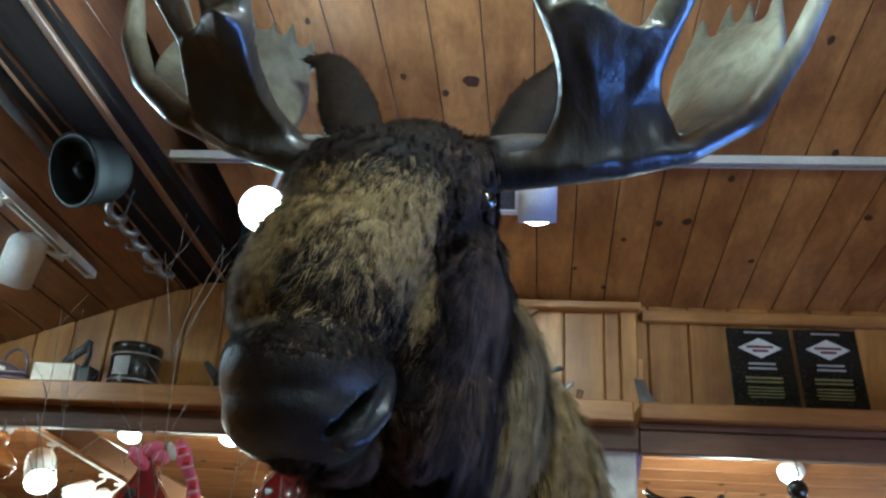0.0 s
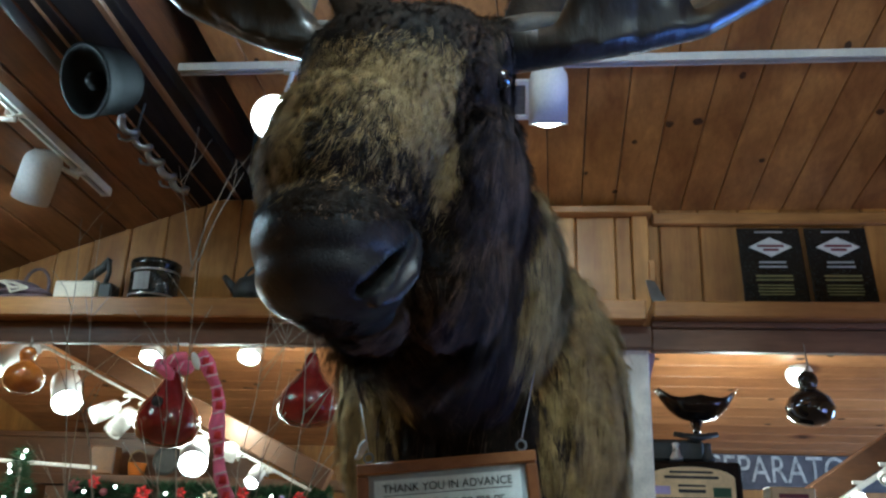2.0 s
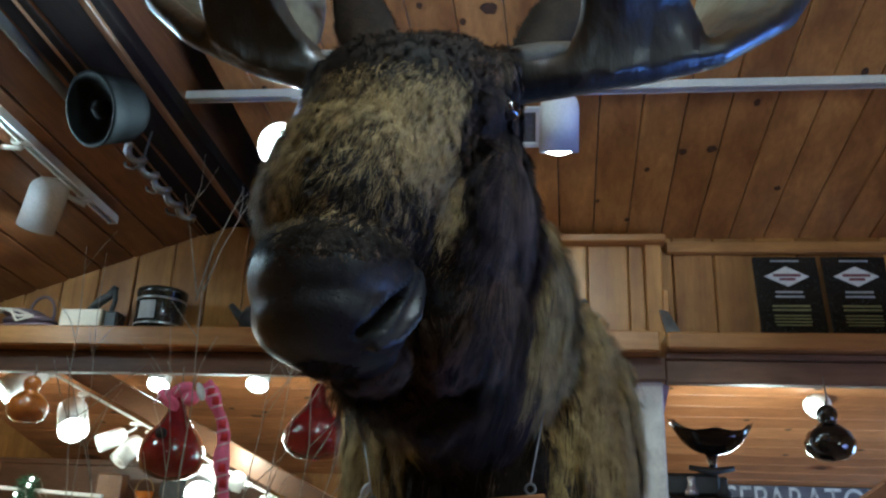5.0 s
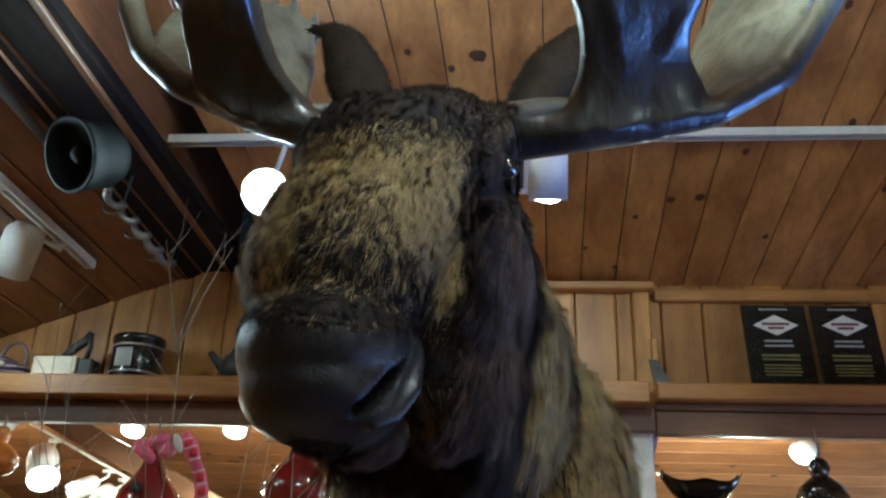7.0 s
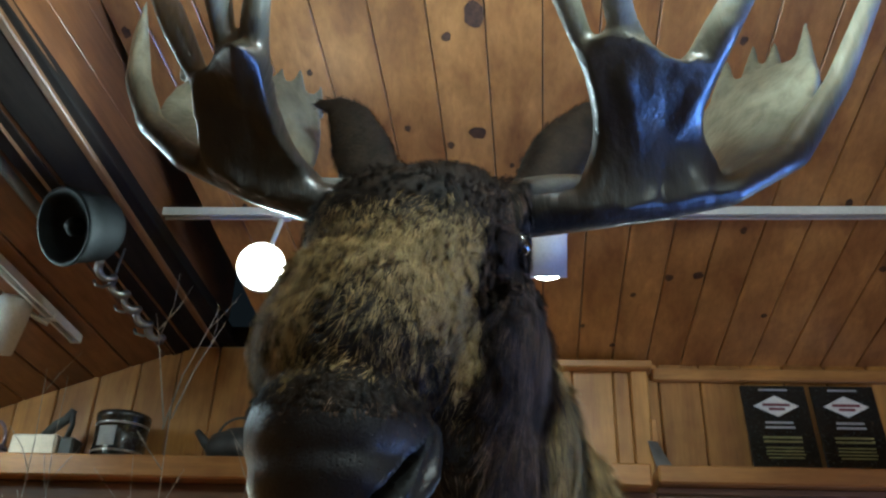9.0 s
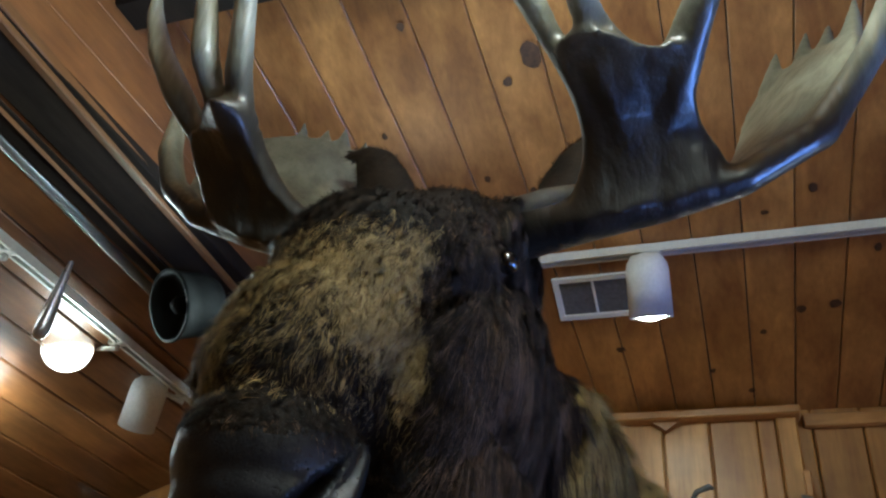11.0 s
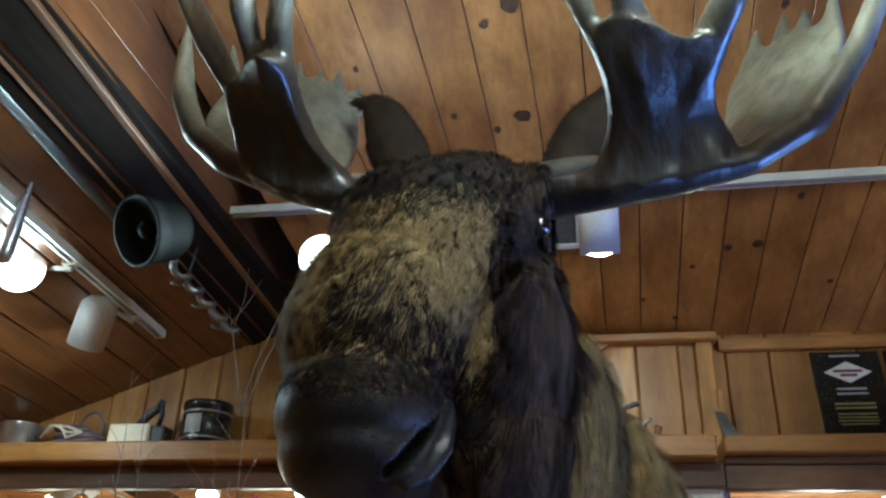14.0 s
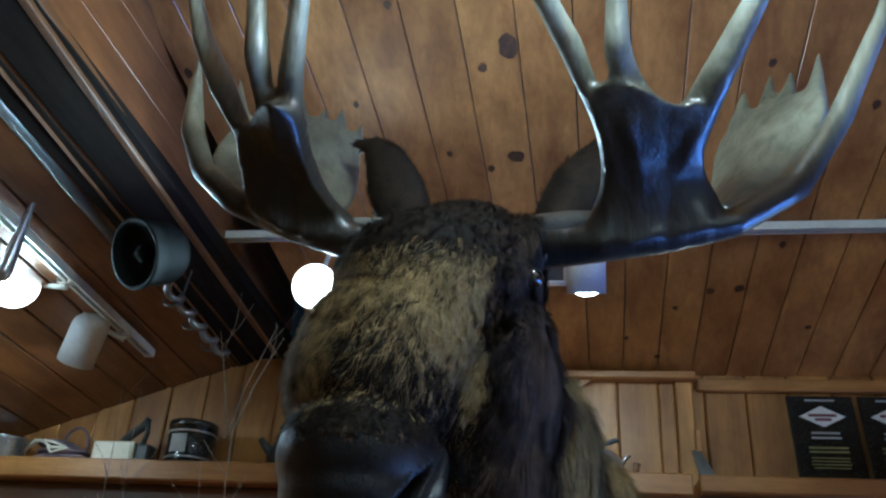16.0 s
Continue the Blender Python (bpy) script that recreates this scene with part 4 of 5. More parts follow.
lathe(bm, [(0.020, -0.175), (0.045, -0.165), (0.085, -0.145), (0.103, -0.115), (0.108, -0.05), (0.112, 0.0), (0.119, 0.004), (0.117, 0.012), (0.108, 0.010), (0.099, -0.012), (0.085, -0.030), (0.055, -0.042), (0.004, -0.046)], 36, m)
part("bowl", bm, M_DRUM, root)
bm = B()
tube(bm, [m @ Vector((0, 0, -0.10)), m @ Vector((0, 0, -0.02)), m @ Vector((0, 0, 0.0))], [0.03, 0.026, 0.008], 14)
part("boss", bm, M_DRUM, root)
bm = B()
tube(bm, [m @ Vector((0, 0, -0.15)), (-1.27, 2.24, 2.70), (-1.30, 2.27, 2.80)], 0.008, 8)
part("hanger", bm, M_IRON, root)
root = base("twisted_rod", (-1.2, 2.5, 2.6), "dull twisted metal rod hung with hooks under the beam", "rod")
bm = B()
pts, rad = [], []
for k in range(60):
    u = k / 59
    p = Vector((-1.262, 2.33, 2.655)).lerp(Vector((-1.165, 2.69, 2.535)), u)
    a = u * 34
    pts.append(p + Vector((0.012 * math.cos(a), 0.004, 0.012 * math.sin(a))))
    rad.append(0.010 + 0.004 * math.sin(u * 21) ** 2)
tube(bm, pts, rad, 8)
part("bar", bm, M_STEEL, root)
for u in (0.25, 0.55, 0.85):
    bm = B()
    p = Vector((-1.262, 2.33, 2.655)).lerp(Vector((-1.165, 2.69, 2.535)), u)
    tube(bm, [p, p + Vector((-0.03, 0, -0.012)), p + Vector((-0.055, 0, -0.004)), p + Vector((-0.062, 0, 0.012))], 0.005, 8)
    part("hook", bm, M_STEEL, root)
bm = B()
tube(bm, [(-1.24, 2.42, 2.63), (-1.22, 2.42, 2.80)], 0.004, 6)
part("hanger", bm, M_IRON, root)

# hanging glass drop on a chain
root = base("hanging_drop", (-1.50, 1.9, 2.47), "slim silvered glass drop hung on a chain", "ornament")
bm = B()
m = Matrix.Translation((-1.497, 1.90, 2.46)) @ Matrix.Rotation(radians(5), 4, "Y")
lathe(bm, [(0.002, -0.002), (0.016, 0.006), (0.021, 0.03), (0.018, 0.10), (0.012, 0.18), (0.006, 0.26), (0.003, 0.305)], 20, m)
part("drop", bm, M_TIN, root)
bm = B()
tube(bm, [(-1.470, 1.90, 2.762), (-1.471, 1.90, 2.735), (-1.470, 1.90, 2.71)], 0.002, 6)
part("chain", bm, M_BRASS, root)

# ceiling vent beside the track
root = base("ceiling_vent", (-0.09, 2.62, 2.86), "white framed vent grille in the pine ceiling", "vent")
vt = Matrix.Translation((-0.09, 2.625, ceil_z(2.625) - 0.006)) @ Matrix.Rotation(-math.atan(SLOPE), 4, "X")
bm = B()
for c, s in (((0, 0.075, 0), (0.25, 0.02, 0.012)), ((0, -0.075, 0), (0.25, 0.02, 0.012))):
    box(bm, c, s, None, 0.002)
bmesh.ops.transform(bm, matrix=vt, verts=bm.verts)
part("frame_long", bm, M_WHITE, root)
for sx in (-0.115, 0.0, 0.115):
    bm = B()
    box(bm, (sx, 0, 0), (0.02 if sx else 0.008, 0.13, 0.012), None, 0.002)
    bmesh.ops.transform(bm, matrix=vt, verts=bm.verts)
    part("frame_bar", bm, M_WHITE, root)
bm = B()
box(bm, (0, 0, 0.003), (0.22, 0.13, 0.003))
bmesh.ops.transform(bm, matrix=vt, verts=bm.verts)
part("mesh", bm, M_SCREEN, root)

# ---- things on the display shelf ----
ST = 2.2165
root = base("saucepan", (-2.14, 3.0, ST), "small tin saucepan with a stub handle on the shelf", "saucepan")
bm = B()
lathe(bm, [(0.066, 0.0), (0.072, 0.006), (0.078, 0.085), (0.083, 0.092), (0.081, 0.096), (0.076, 0.09), (0.070, 0.01), (0.01, 0.008)], 28, Matrix.Translation((-2.14, 3.0, ST)))
part("bowl", bm, M_TIN, root)
bm = B()
tube(bm, [(-2.215, 2.98, ST + 0.07), (-2.26, 2.96, ST + 0.075), (-2.285, 2.95, ST + 0.072)], [0.010, 0.008, 0.010], 8)
part("handle", bm, M_IRON, root)

root = base("leather_bundle", (-1.90, 3.0, ST), "bundle of folded purple-brown leather straps on the shelf", "leather straps")
for k, (cz, rx, off) in enumerate(((0.018, 0.125, 0.0), (0.044, 0.105, 0.012), (0.070, 0.085, -0.012))):
    bm = B()
    ball(bm, (-1.90 + off, 3.0, ST + cz), (rx, 0.07, 0.020), Matrix.Rotation(radians(4 * (k - 1)), 4, "Y"), 3)
    for v in bm.verts:
        v.co += Vector((0, 0, 0.006 * noise.noise(v.co * 22)))
        v.co.z = max(v.co.z, ST + 0.0005)
    part("fold", bm, M_LEATHER, root)
bm = B()
tube(bm, [(-1.90 + 0.052 + 0.050 * math.cos(a), 3.0, ST + 0.075 + 0.068 * math.sin(a)) for a in np.linspace(-0.3, math.pi + 0.3, 16)], 0.006, 8)
part("loop_strap", bm, M_LEATHER, root)
for k in range(3):
    bm = B()
    tube(bm, [(-2.01 + 0.02 * k, 2.94, ST + 0.03 + 0.02 * k), (-1.97 + 0.02 * k, 2.925, ST + 0.075), (-1.90, 2.93, ST + 0.07 - 0.02 * k), (-1.84, 2.935, ST + 0.05)], 0.005, 6)
    part("lace", bm, M_CREAMBOX, root)

root = base("wooden_plane", (-1.66, 3.0, ST), "cream wooden block plane with a black iron grip", "hand plane")
bm = B()
box(bm, (-1.668, 3.0, ST + 0.043), (0.165, 0.085, 0.086), None, 0.006)
part("body", bm, M_CREAMBOX, root)
bm = B()
box(bm, (-1.555, 3.0, ST + 0.04), (0.055, 0.07, 0.08), None, 0.008)
part("heel", bm, M_IRON, root)
bm = B()
tube(bm, [(-1.66, 3.0, ST + 0.088), (-1.625, 3.0, ST + 0.125), (-1.59, 3.0, ST + 0.15), (-1.57, 3.0, ST + 0.185)], [0.014, 0.018, 0.016, 0.012], 10)
tube(bm, [(-1.575, 3.0, ST + 0.08), (-1.565, 3.0, ST + 0.13), (-1.575, 3.0, ST + 0.18)], [0.010, 0.009, 0.012], 10)
part("grip", bm, M_IRON, root)

root = base("storage_tin", (-1.38, 3.0, ST), "dark round storage tin with pale printed bands", "tin")
bm = B()
lathe(bm, [(0.088, 0.0), (0.092, 0.004), (0.092, 0.008), (0.089, 0.012), (0.089, 0.138), (0.093, 0.142), (0.093, 0.160), (0.089, 0.164), (0.01, 0.162)], 36, Matrix.Translation((-1.38, 3.0, ST)))
part("body", bm, M_SIGN, root)
for z in (0.022, 0.118):
    bm = B()
    lathe(bm, [(0.0885, z), (0.0902, z + 0.001), (0.0902, z + 0.007), (0.0885, z + 0.008)], 36, Matrix.Translation((-1.38, 3.0, ST)))
    part("band", bm, M_TIN, root, "pale band")
bm = B()
rings = []
for a in np.linspace(-2.1, -1.35, 8):
    rings.append([bm.verts.new((-1.38 + 0.0903 * math.cos(a), 3.0 + 0.0903 * math.sin(a), ST + z)) for z in (0.04, 0.108)])
for p, q in zip(rings, rings[1:]):
    bm.faces.new((p[0], q[0], q[1], p[1]))
part("printed_label", bm, M_MAT, root, "worn grey printed label")

root = base("iron_kettle", (-0.955, 3.0, ST), "black cast iron kettle on the shelf", "kettle")
bm = B()
lathe(bm, [(0.08, 0.0), (0.105, 0.02), (0.112, 0.055), (0.095, 0.09), (0.055, 0.108), (0.05, 0.115), (0.03, 0.122), (0.01, 0.128)], 32, Matrix.Translation((-0.955, 3.0, ST)))
part("pot", bm, M_IRON, root)
bm = B()
tube(bm, [(-1.05, 3.0, ST + 0.05), (-1.085, 3.0, ST + 0.085), (-1.11, 3.0, ST + 0.115)], [0.02, 0.015, 0.011], 10)
part("spout", bm, M_IRON, root)
bm = B()
tube(bm, [(-0.955 + 0.08 * math.cos(a), 3.0, ST + 0.09 + 0.075 * math.sin(a)) for a in np.linspace(0.1, math.pi - 0.1, 14)], 0.005, 8)
part("handle", bm, M_IRON, root)

root = base("teapot", (0.155, 3.0, ST), "polished metal teapot with a dark lid grip", "teapot")
bm = B()
lathe(bm, [(0.042, 0.0), (0.052, 0.006), (0.052, 0.055), (0.044, 0.078), (0.026, 0.088), (0.024, 0.094), (0.01, 0.10)], 28, Matrix.Translation((0.155, 3.0, ST)))
part("pot", bm, M_TIN, root)
bm = B()
tube(bm, [(0.125, 3.0, ST + 0.085), (0.15, 3.0, ST + 0.122), (0.19, 3.0, ST + 0.138), (0.20, 3.0, ST + 0.13)], [0.006, 0.009, 0.010, 0.006], 8)
part("handle", bm, M_IRON, root)
bm = B()
tube(bm, [(0.20, 3.0, ST + 0.05), (0.222, 3.0, ST + 0.075), (0.235, 3.0, ST + 0.085)], [0.010, 0.007, 0.006], 8)
part("spout", bm, M_TIN, root)

root = base("putty_knife", (0.29, 2.98, ST), "flat grey metal trowel lying on the shelf", "trowel")
bm = B()
box(bm, (0.31, 2.97, ST + 0.006), (0.13, 0.06, 0.008), None, 0.002)
part("blade", bm, M_STEEL, root)
bm = B()
tube(bm, [(0.25, 2.97, ST + 0.008), (0.252, 2.97, ST + 0.03), (0.256, 2.97, ST + 0.05)], [0.012, 0.010, 0.013], 10)
part("knob", bm, M_TRIM, root)

root = base("hand_saw", (0.49, 3.05, ST), "short hand saw with wooden grip leaning on the wall", "saw")
bm = B()
plate(bm, [(0.452, 3.045, 2.335), (0.482, 3.05, 2.335), (0.535, 3.02, ST + 0.001), (0.475, 3.02, ST + 0.001)], 0.004)
part("blade", bm, M_STEEL, root)
bm = B()
box(bm, (0.479, 3.055, 2.372), (0.024, 0.02, 0.085), None, 0.004)
part("grip", bm, M_SHELF, root)

# two black printed panels leaning on the wall
for sx, w in ((0.918, 0.226), (1.158, 0.220)):
    root = base("printed_panel", (sx, 3.08, ST - 0.02), "black printed sign panel with white diamond leaning on wall", "sign", "pair of black signs")
    f = Matrix.Translation((sx, 3.065, 2.218)) @ Matrix.Rotation(radians(-8), 4, "X")
    bm = B()
    box(bm, (0, 0, 0.172), (w, 0.012, 0.344), None, 0.003)
    bmesh.ops.transform(bm, matrix=f, verts=bm.verts)
    part("board", bm, M_SIGN, root)
    bm = B()
    plate(bm, [(-0.078, -0.008, 0.262), (0, -0.008, 0.222), (0.078, -0.008, 0.262), (0, -0.008, 0.302)], 0.003)
    bmesh.ops.transform(bm, matrix=f, verts=bm.verts)
    part("diamond", bm, M_PAPER, root, "white diamond emblem")
    for z, l, h, mt in ((0.266, 0.095, 0.010, M_MAROON), (0.250, 0.055, 0.010, M_MAROON), (0.325, 0.10, 0.007, M_MAT), (0.200, 0.095, 0.008, M_MAT), (0.182, 0.10, 0.008, M_MAT), (0.145, 0.13, 0.008, M_GOLD), (0.130, 0.13, 0.007, M_GOLD),
                        (0.108, 0.125, 0.005, M_GOLD), (0.096, 0.125, 0.005, M_GOLD), (0.084, 0.13, 0.005, M_GOLD), (0.072, 0.12, 0.005, M_GOLD), (0.03, 0.035, 0.014, M_PAPER)):
        bm = B()
        box(bm, (0, -0.0105 if mt is M_MAROON else -0.0075, z), (l, 0.0025, h), None, 0.0006)
        bmesh.ops.transform(bm, matrix=f, verts=bm.verts)
        part("print_bar", bm, mt, root)

# ---- framed notice on the moose's chest ----
f = Matrix.Translation((-0.134, 1.625, 1.575)) @ Matrix.Rotation(radians(-6), 4, "Y") @ Matrix.Rotation(radians(-3), 4, "X")
root = base("framed_notice", (-0.134, 1.63, 1.45), "oak framed printed notice hung on cords", "framed sign")
FW, FH = 0.325, 0.255


def placed(name, c, s, mat, bevel=0.003, label=""):
    bm = B()
    box(bm, c, s, None, bevel)
    bmesh.ops.transform(bm, matrix=f, verts=bm.verts)
    return part(name, bm, mat, root, label)


placed("frame_top", (0, 0, -0.010), (FW, 0.022, 0.021), M_PICTURE)
placed("frame_bottom", (0, 0, -FH + 0.010), (FW, 0.022, 0.021), M_PICTURE)
for sx in (-1, 1):
    placed("frame_side", (sx * (FW / 2 - 0.0105), 0, -FH / 2), (0.021, 0.021, FH - 0.043), M_PICTURE)
placed("paper", (0, 0.004, -FH / 2), (FW - 0.04, 0.004, FH - 0.04), M_MAT, 0, "grey-white paper")
placed("sheet", (0, 0.0005, -FH / 2), (FW - 0.062, 0.003, FH - 0.062), M_PAPER, 0)
for body_text, z, size, w in (("THANK YOU IN ADVANCE", -0.047, 0.020, 0.232), ("For not sitting on me or", -0.074, 0.020, 0.198), ("pulling my hair.", -0.100, 0.020, 0.130)):
    letters("print", body_text, size, f @ Matrix.Translation((0, -0.0022, z)) @ Matrix.Rotation(radians(90), 4, "X"), M_INK, root, w)
bm = B()
box(bm, (0, -0.0022, -0.0585), (0.232, 0.001, 0.0012))
bmesh.ops.transform(bm, matrix=f, verts=bm.verts)
part("rule", bm, M_INK, root)
bm = B()
box(bm, (0, -0.0065, -FH / 2), (FW - 0.044, 0.002, FH - 0.044))
bmesh.ops.transform(bm, matrix=f, verts=bm.verts)
pane = part("pane", bm, M_GLASS, root)
pane.visible_shadow = False
for sx, top in ((-0.140, (-0.302, 1.66, 1.675)), (0.138, (0.028, 1.67, 1.745))):
    bm = B()
    c = f @ Vector((sx, 0, 0.011))
    tube(bm, [c + Vector((0.0085 * math.cos(a), 0, 0.0085 * math.sin(a))) for a in np.linspace(0, 2 * math.pi, 17)], 0.0022, 8, False)
    part("ring", bm, M_STEEL, root)
    bm = B()
    tube(bm, [c + Vector((0, 0, 0.008)), Vector(top)], 0.0012, 6)
    part("cord", bm, M_CORD, root)
bm = B()
c = f @ Vector((-0.150, -0.003, 0.03))
ball(bm, c, (0.008, 0.006, 0.016), Matrix.Rotation(radians(25), 4, "Y"), 2)
ball(bm, c + Vector((-0.006, 0, -0.014)), (0.006, 0.005, 0.010), Matrix.Rotation(radians(50), 4, "Y"), 2)
part("knot", bm, M_CORD, root)

# ---- gourds hung under the header ----


def gourd(name, x, y, top, profile, mat, label, group="hanging gourds"):
    root = base(name, (x, y, top), label, "gourd", group)
    bm = B()
    lathe(bm, profile, 36, Matrix.Translation((x, y, top)))
    part("shell", bm, mat, root)
    bm = B()
    tube(bm, [(x, y, top - 0.01), (x + 0.006, y, top + 0.02), (x, y, 2.085)], [0.007, 0.004, 0.0015], 8)
    part("stem", bm, M_TWIG, root)
    return root


PEAR = [(0.004, 0.0), (0.018, -0.006), (0.027, -0.035), (0.036, -0.075), (0.060, -0.115), (0.093, -0.155), (0.109, -0.195), (0.112, -0.228), (0.098, -0.268), (0.062, -0.294), (0.012, -0.302)]
red = gourd("hollow_gourd", -1.235, 2.95, 1.995, PEAR, M_RED, "glossy dark red birdhouse gourd with a pink ribbon")
# a solid black plug stands for the dark inside of the hole
bm = B()
tube(bm, [(-1.232, 2.845, 1.838), (-1.232, 2.83, 1.838)], [0.018, 0.018], 16)
part("entry_hole_plug", bm, M_INK, red)
PEAR2 = [(r * 0.98, z * 0.87) for r, z in PEAR]
gourd("hollow_gourd", -0.735, 2.95, 2.035, PEAR2, M_RED, "glossy dark red gourd hanging under the header")
BOTTLE = [(0.004, 0.0), (0.02, -0.004), (0.033, -0.020), (0.036, -0.036), (0.030, -0.054), (0.027, -0.063), (0.045, -0.073), (0.072, -0.096), (0.084, -0.128), (0.076, -0.160), (0.046, -0.182), (0.008, -0.190)]
BOTTLE2 = [(r * 0.87, z * 0.90) for r, z in BOTTLE]
gourd("bottle_gourd", -1.795, 2.95, 2.045, BOTTLE2, M_ORANGE, "glossy orange bottle gourd hanging under the header")
gourd("bottle_gourd", 0.950, 2.95, 1.992, [(r * 0.94, z * 0.96) for r, z in BOTTLE], M_BLACKGLOSS, "glossy black bottle gourd hanging under the header")

# pink ribbon with a bow, on the red gourd
root = base("ribbon", (-1.235, 2.92, 2.0), "wide pink patterned ribbon with a bow and long tail", "ribbon")


def band(name, pts, width, mat, twist=0.0):
    bm = B()
    pts = [Vector(p) for p in pts]
    rows = []
    for i, p in enumerate(pts):
        d = (pts[min(i + 1, len(pts) - 1)] - pts[max(i - 1, 0)]).normalized()
        s = d.cross(Vector((0, 1, 0))).normalized()
        s = Matrix.Rotation(twist * math.sin(i * 0.9), 3, d) @ s
        w = width * (0.85 + 0.15 * math.sin(i * 0.45))
        n = d.cross(s) * 0.0012
        rows.append([bm.verts.new(p + s * w / 2 + n), bm.verts.new(p - s * w / 2 + n), bm.verts.new(p - s * w / 2 - n), bm.verts.new(p + s * w / 2 - n)])
    for a, b in zip(rows, rows[1:]):
        for k in range(4):
            bm.faces.new((a[k], a[(k + 1) % 4], b[(k + 1) % 4], b[k])).smooth = True
    bm.faces.new(rows[0])
    bm.faces.new(rows[-1])
    return part(name, bm, mat, root)


TAIL = [Vector(q) for q in ((-1.128, 2.90, 2.02), (-1.089, 2.89, 1.972), (-1.055, 2.90, 1.903), (-1.037, 2.905, 1.826), (-1.030, 2.895, 1.731), (-1.015, 2.905, 1.638), (-0.984, 2.895, 1.556), (-0.940, 2.90, 1.44))]


def tail_at(u):
    k = min(int(u * 7), 6)
    return TAIL[k].lerp(TAIL[k + 1], u * 7 - k)


band("tail", [tail_at(u) + Vector((0, 0.008 * math.sin(u * 22), 0)) for u in np.linspace(0, 1, 36)], 0.056, M_PINK, 0.35)
for k in range(12):
    u = 0.06 + 0.078 * k
    c = tail_at(u) + Vector((0.004, -0.012, 0))
    band("stripe", [c + Vector((dx, -0.002, dx * 0.3)) for dx in (-0.02, 0.0, 0.02)], 0.006, M_PINKL)
    if k % 3 != 2:
        c = tail_at(u + 0.038) + Vector((0.006, -0.012, 0))
        band("patch", [c + Vector((0, 0, dz)) for dz in (0.013, 0.0, -0.013)], 0.026, M_REDB)
for c, r, ang in (((-1.252, 2.885, 1.968), (0.040, 0.024, 0.026), 30), ((-1.200, 2.88, 1.992), (0.042, 0.024, 0.024), -20), ((-1.168, 2.885, 1.966), (0.032, 0.024, 0.028), 10), ((-1.228, 2.875, 1.945), (0.036, 0.02, 0.020), 42)):
    bm = B()
    ball(bm, c, r, Matrix.Rotation(radians(ang), 4, "Y"), 3)
    for v in bm.verts:
        v.co += Vector((0.3, 1, 0.7)) * 0.009 * noise.noise(v.co * 55)
    part("bow_loop", bm, M_PINK, root)
for k in range(4):
    u = k / 3
    c = Vector((-1.272 + 0.10 * u, 2.856, 1.955 + 0.035 * math.sin(u * 3)))
    band("stripe", [c + Vector((0.008 * d, -0.002, 0.016 * d)) for d in (-1, 0, 1)], 0.005, M_PINKL)
bm = B()
ball(bm, (-1.128, 2.87, 1.985), (0.014, 0.012, 0.034), Matrix.Rotation(radians(-24), 4, "Y"), 3)
part("bow_knot", bm, M_PAPER, root, "white bow centre")

# ---- bare birch twigs standing in front of the opening ----
rng = random.Random(12)
root = base("birch_branches", (-0.95, 2.5, 0.0), "bare grey birch branches standing in a bunch", "branches")


def stem(pts, r0, twigs):
    r0 *= 0.85
    bm = B()
    pts = [Vector(p) for p in pts]
    n = len(pts)
    tube(bm, pts, [r0 * (1 - 0.75 * i / (n - 1)) for i in range(n)], 6)
    for _ in range(twigs):
        i = rng.randrange(n // 2, n - 1)
        p = pts[i].lerp(pts[i + 1], rng.random())
        d = Vector((rng.choice((-1, 1)) * rng.uniform(0.25, 0.8), rng.uniform(-0.3, 0.3), rng.uniform(0.6, 1.0))).normalized()
        ln = rng.uniform(0.10, 0.26)
        q = [p, p + d * ln * 0.5 + Vector((0, 0, 0.01)), p + d * ln + Vector((rng.uniform(-0.03, 0.03), 0, 0.02))]
        tube(bm, q, [r0 * 0.4, r0 * 0.28, r0 * 0.15], 5)
        for _ in range(2):
            ball(bm, q[1].lerp(q[2], rng.random()), (r0 * 0.5, r0 * 0.5, r0 * 0.9), None, 1)
    part("branch", bm, M_TWIG, root)


def bend(foot, tip, sway, n=12):
    foot, tip = Vector(foot), Vector(tip)
    return [foot.lerp(tip, u) + Vector((sway * math.sin(u * 3.1) + 0.012 * math.sin(u * 13 + sway * 90) + 0.006 * math.sin(u * 31 + sway * 40), 0, 0)) for u in np.linspace(0, 1, n)]


stem(bend((-0.93, 2.5, 0.0), (-1.03, 2.5, 2.29), 0.02), 0.006, 5)
stem([(-1.03, 2.5, 2.20), (-1.00, 2.5, 2.36), (-0.96, 2.5, 2.47), (-0.921, 2.5, 2.58)], 0.004, 1)
stem([(-1.01, 2.5, 2.23), (-0.97, 2.5, 2.37), (-0.93, 2.5, 2.46), (-0.894, 2.5, 2.535)], 0.004, 1)
stem([(-1.03, 2.5, 2.22), (-1.06, 2.5, 2.34), (-1.09, 2.5, 2.46), (-1.117, 2.5, 2.56)], 0.004, 2)
stem(bend((-0.75, 2.5, 0.0), (-1.42, 2.5, 2.02), 0.03), 0.006, 3)
stem(bend((-0.98, 2.52, 0.0), (-1.44, 2.52, 2.385), -0.06), 0.005, 6)
stem(bend((-0.98, 2.48, 0.0), (-1.33, 2.48, 2.35), -0.10), 0.004, 4)
stem(bend((-0.90, 2.5, 0.0), (-0.62, 2.5, 2.16), 0.05), 0.005, 9)
stem(bend((-0.90, 2.53, 0.0), (-0.53, 2.53, 2.08), 0.03), 0.005, 9)
stem(bend((-0.92, 2.46, 0.0), (-0.75, 2.46, 2.20), 0.02), 0.005, 8)
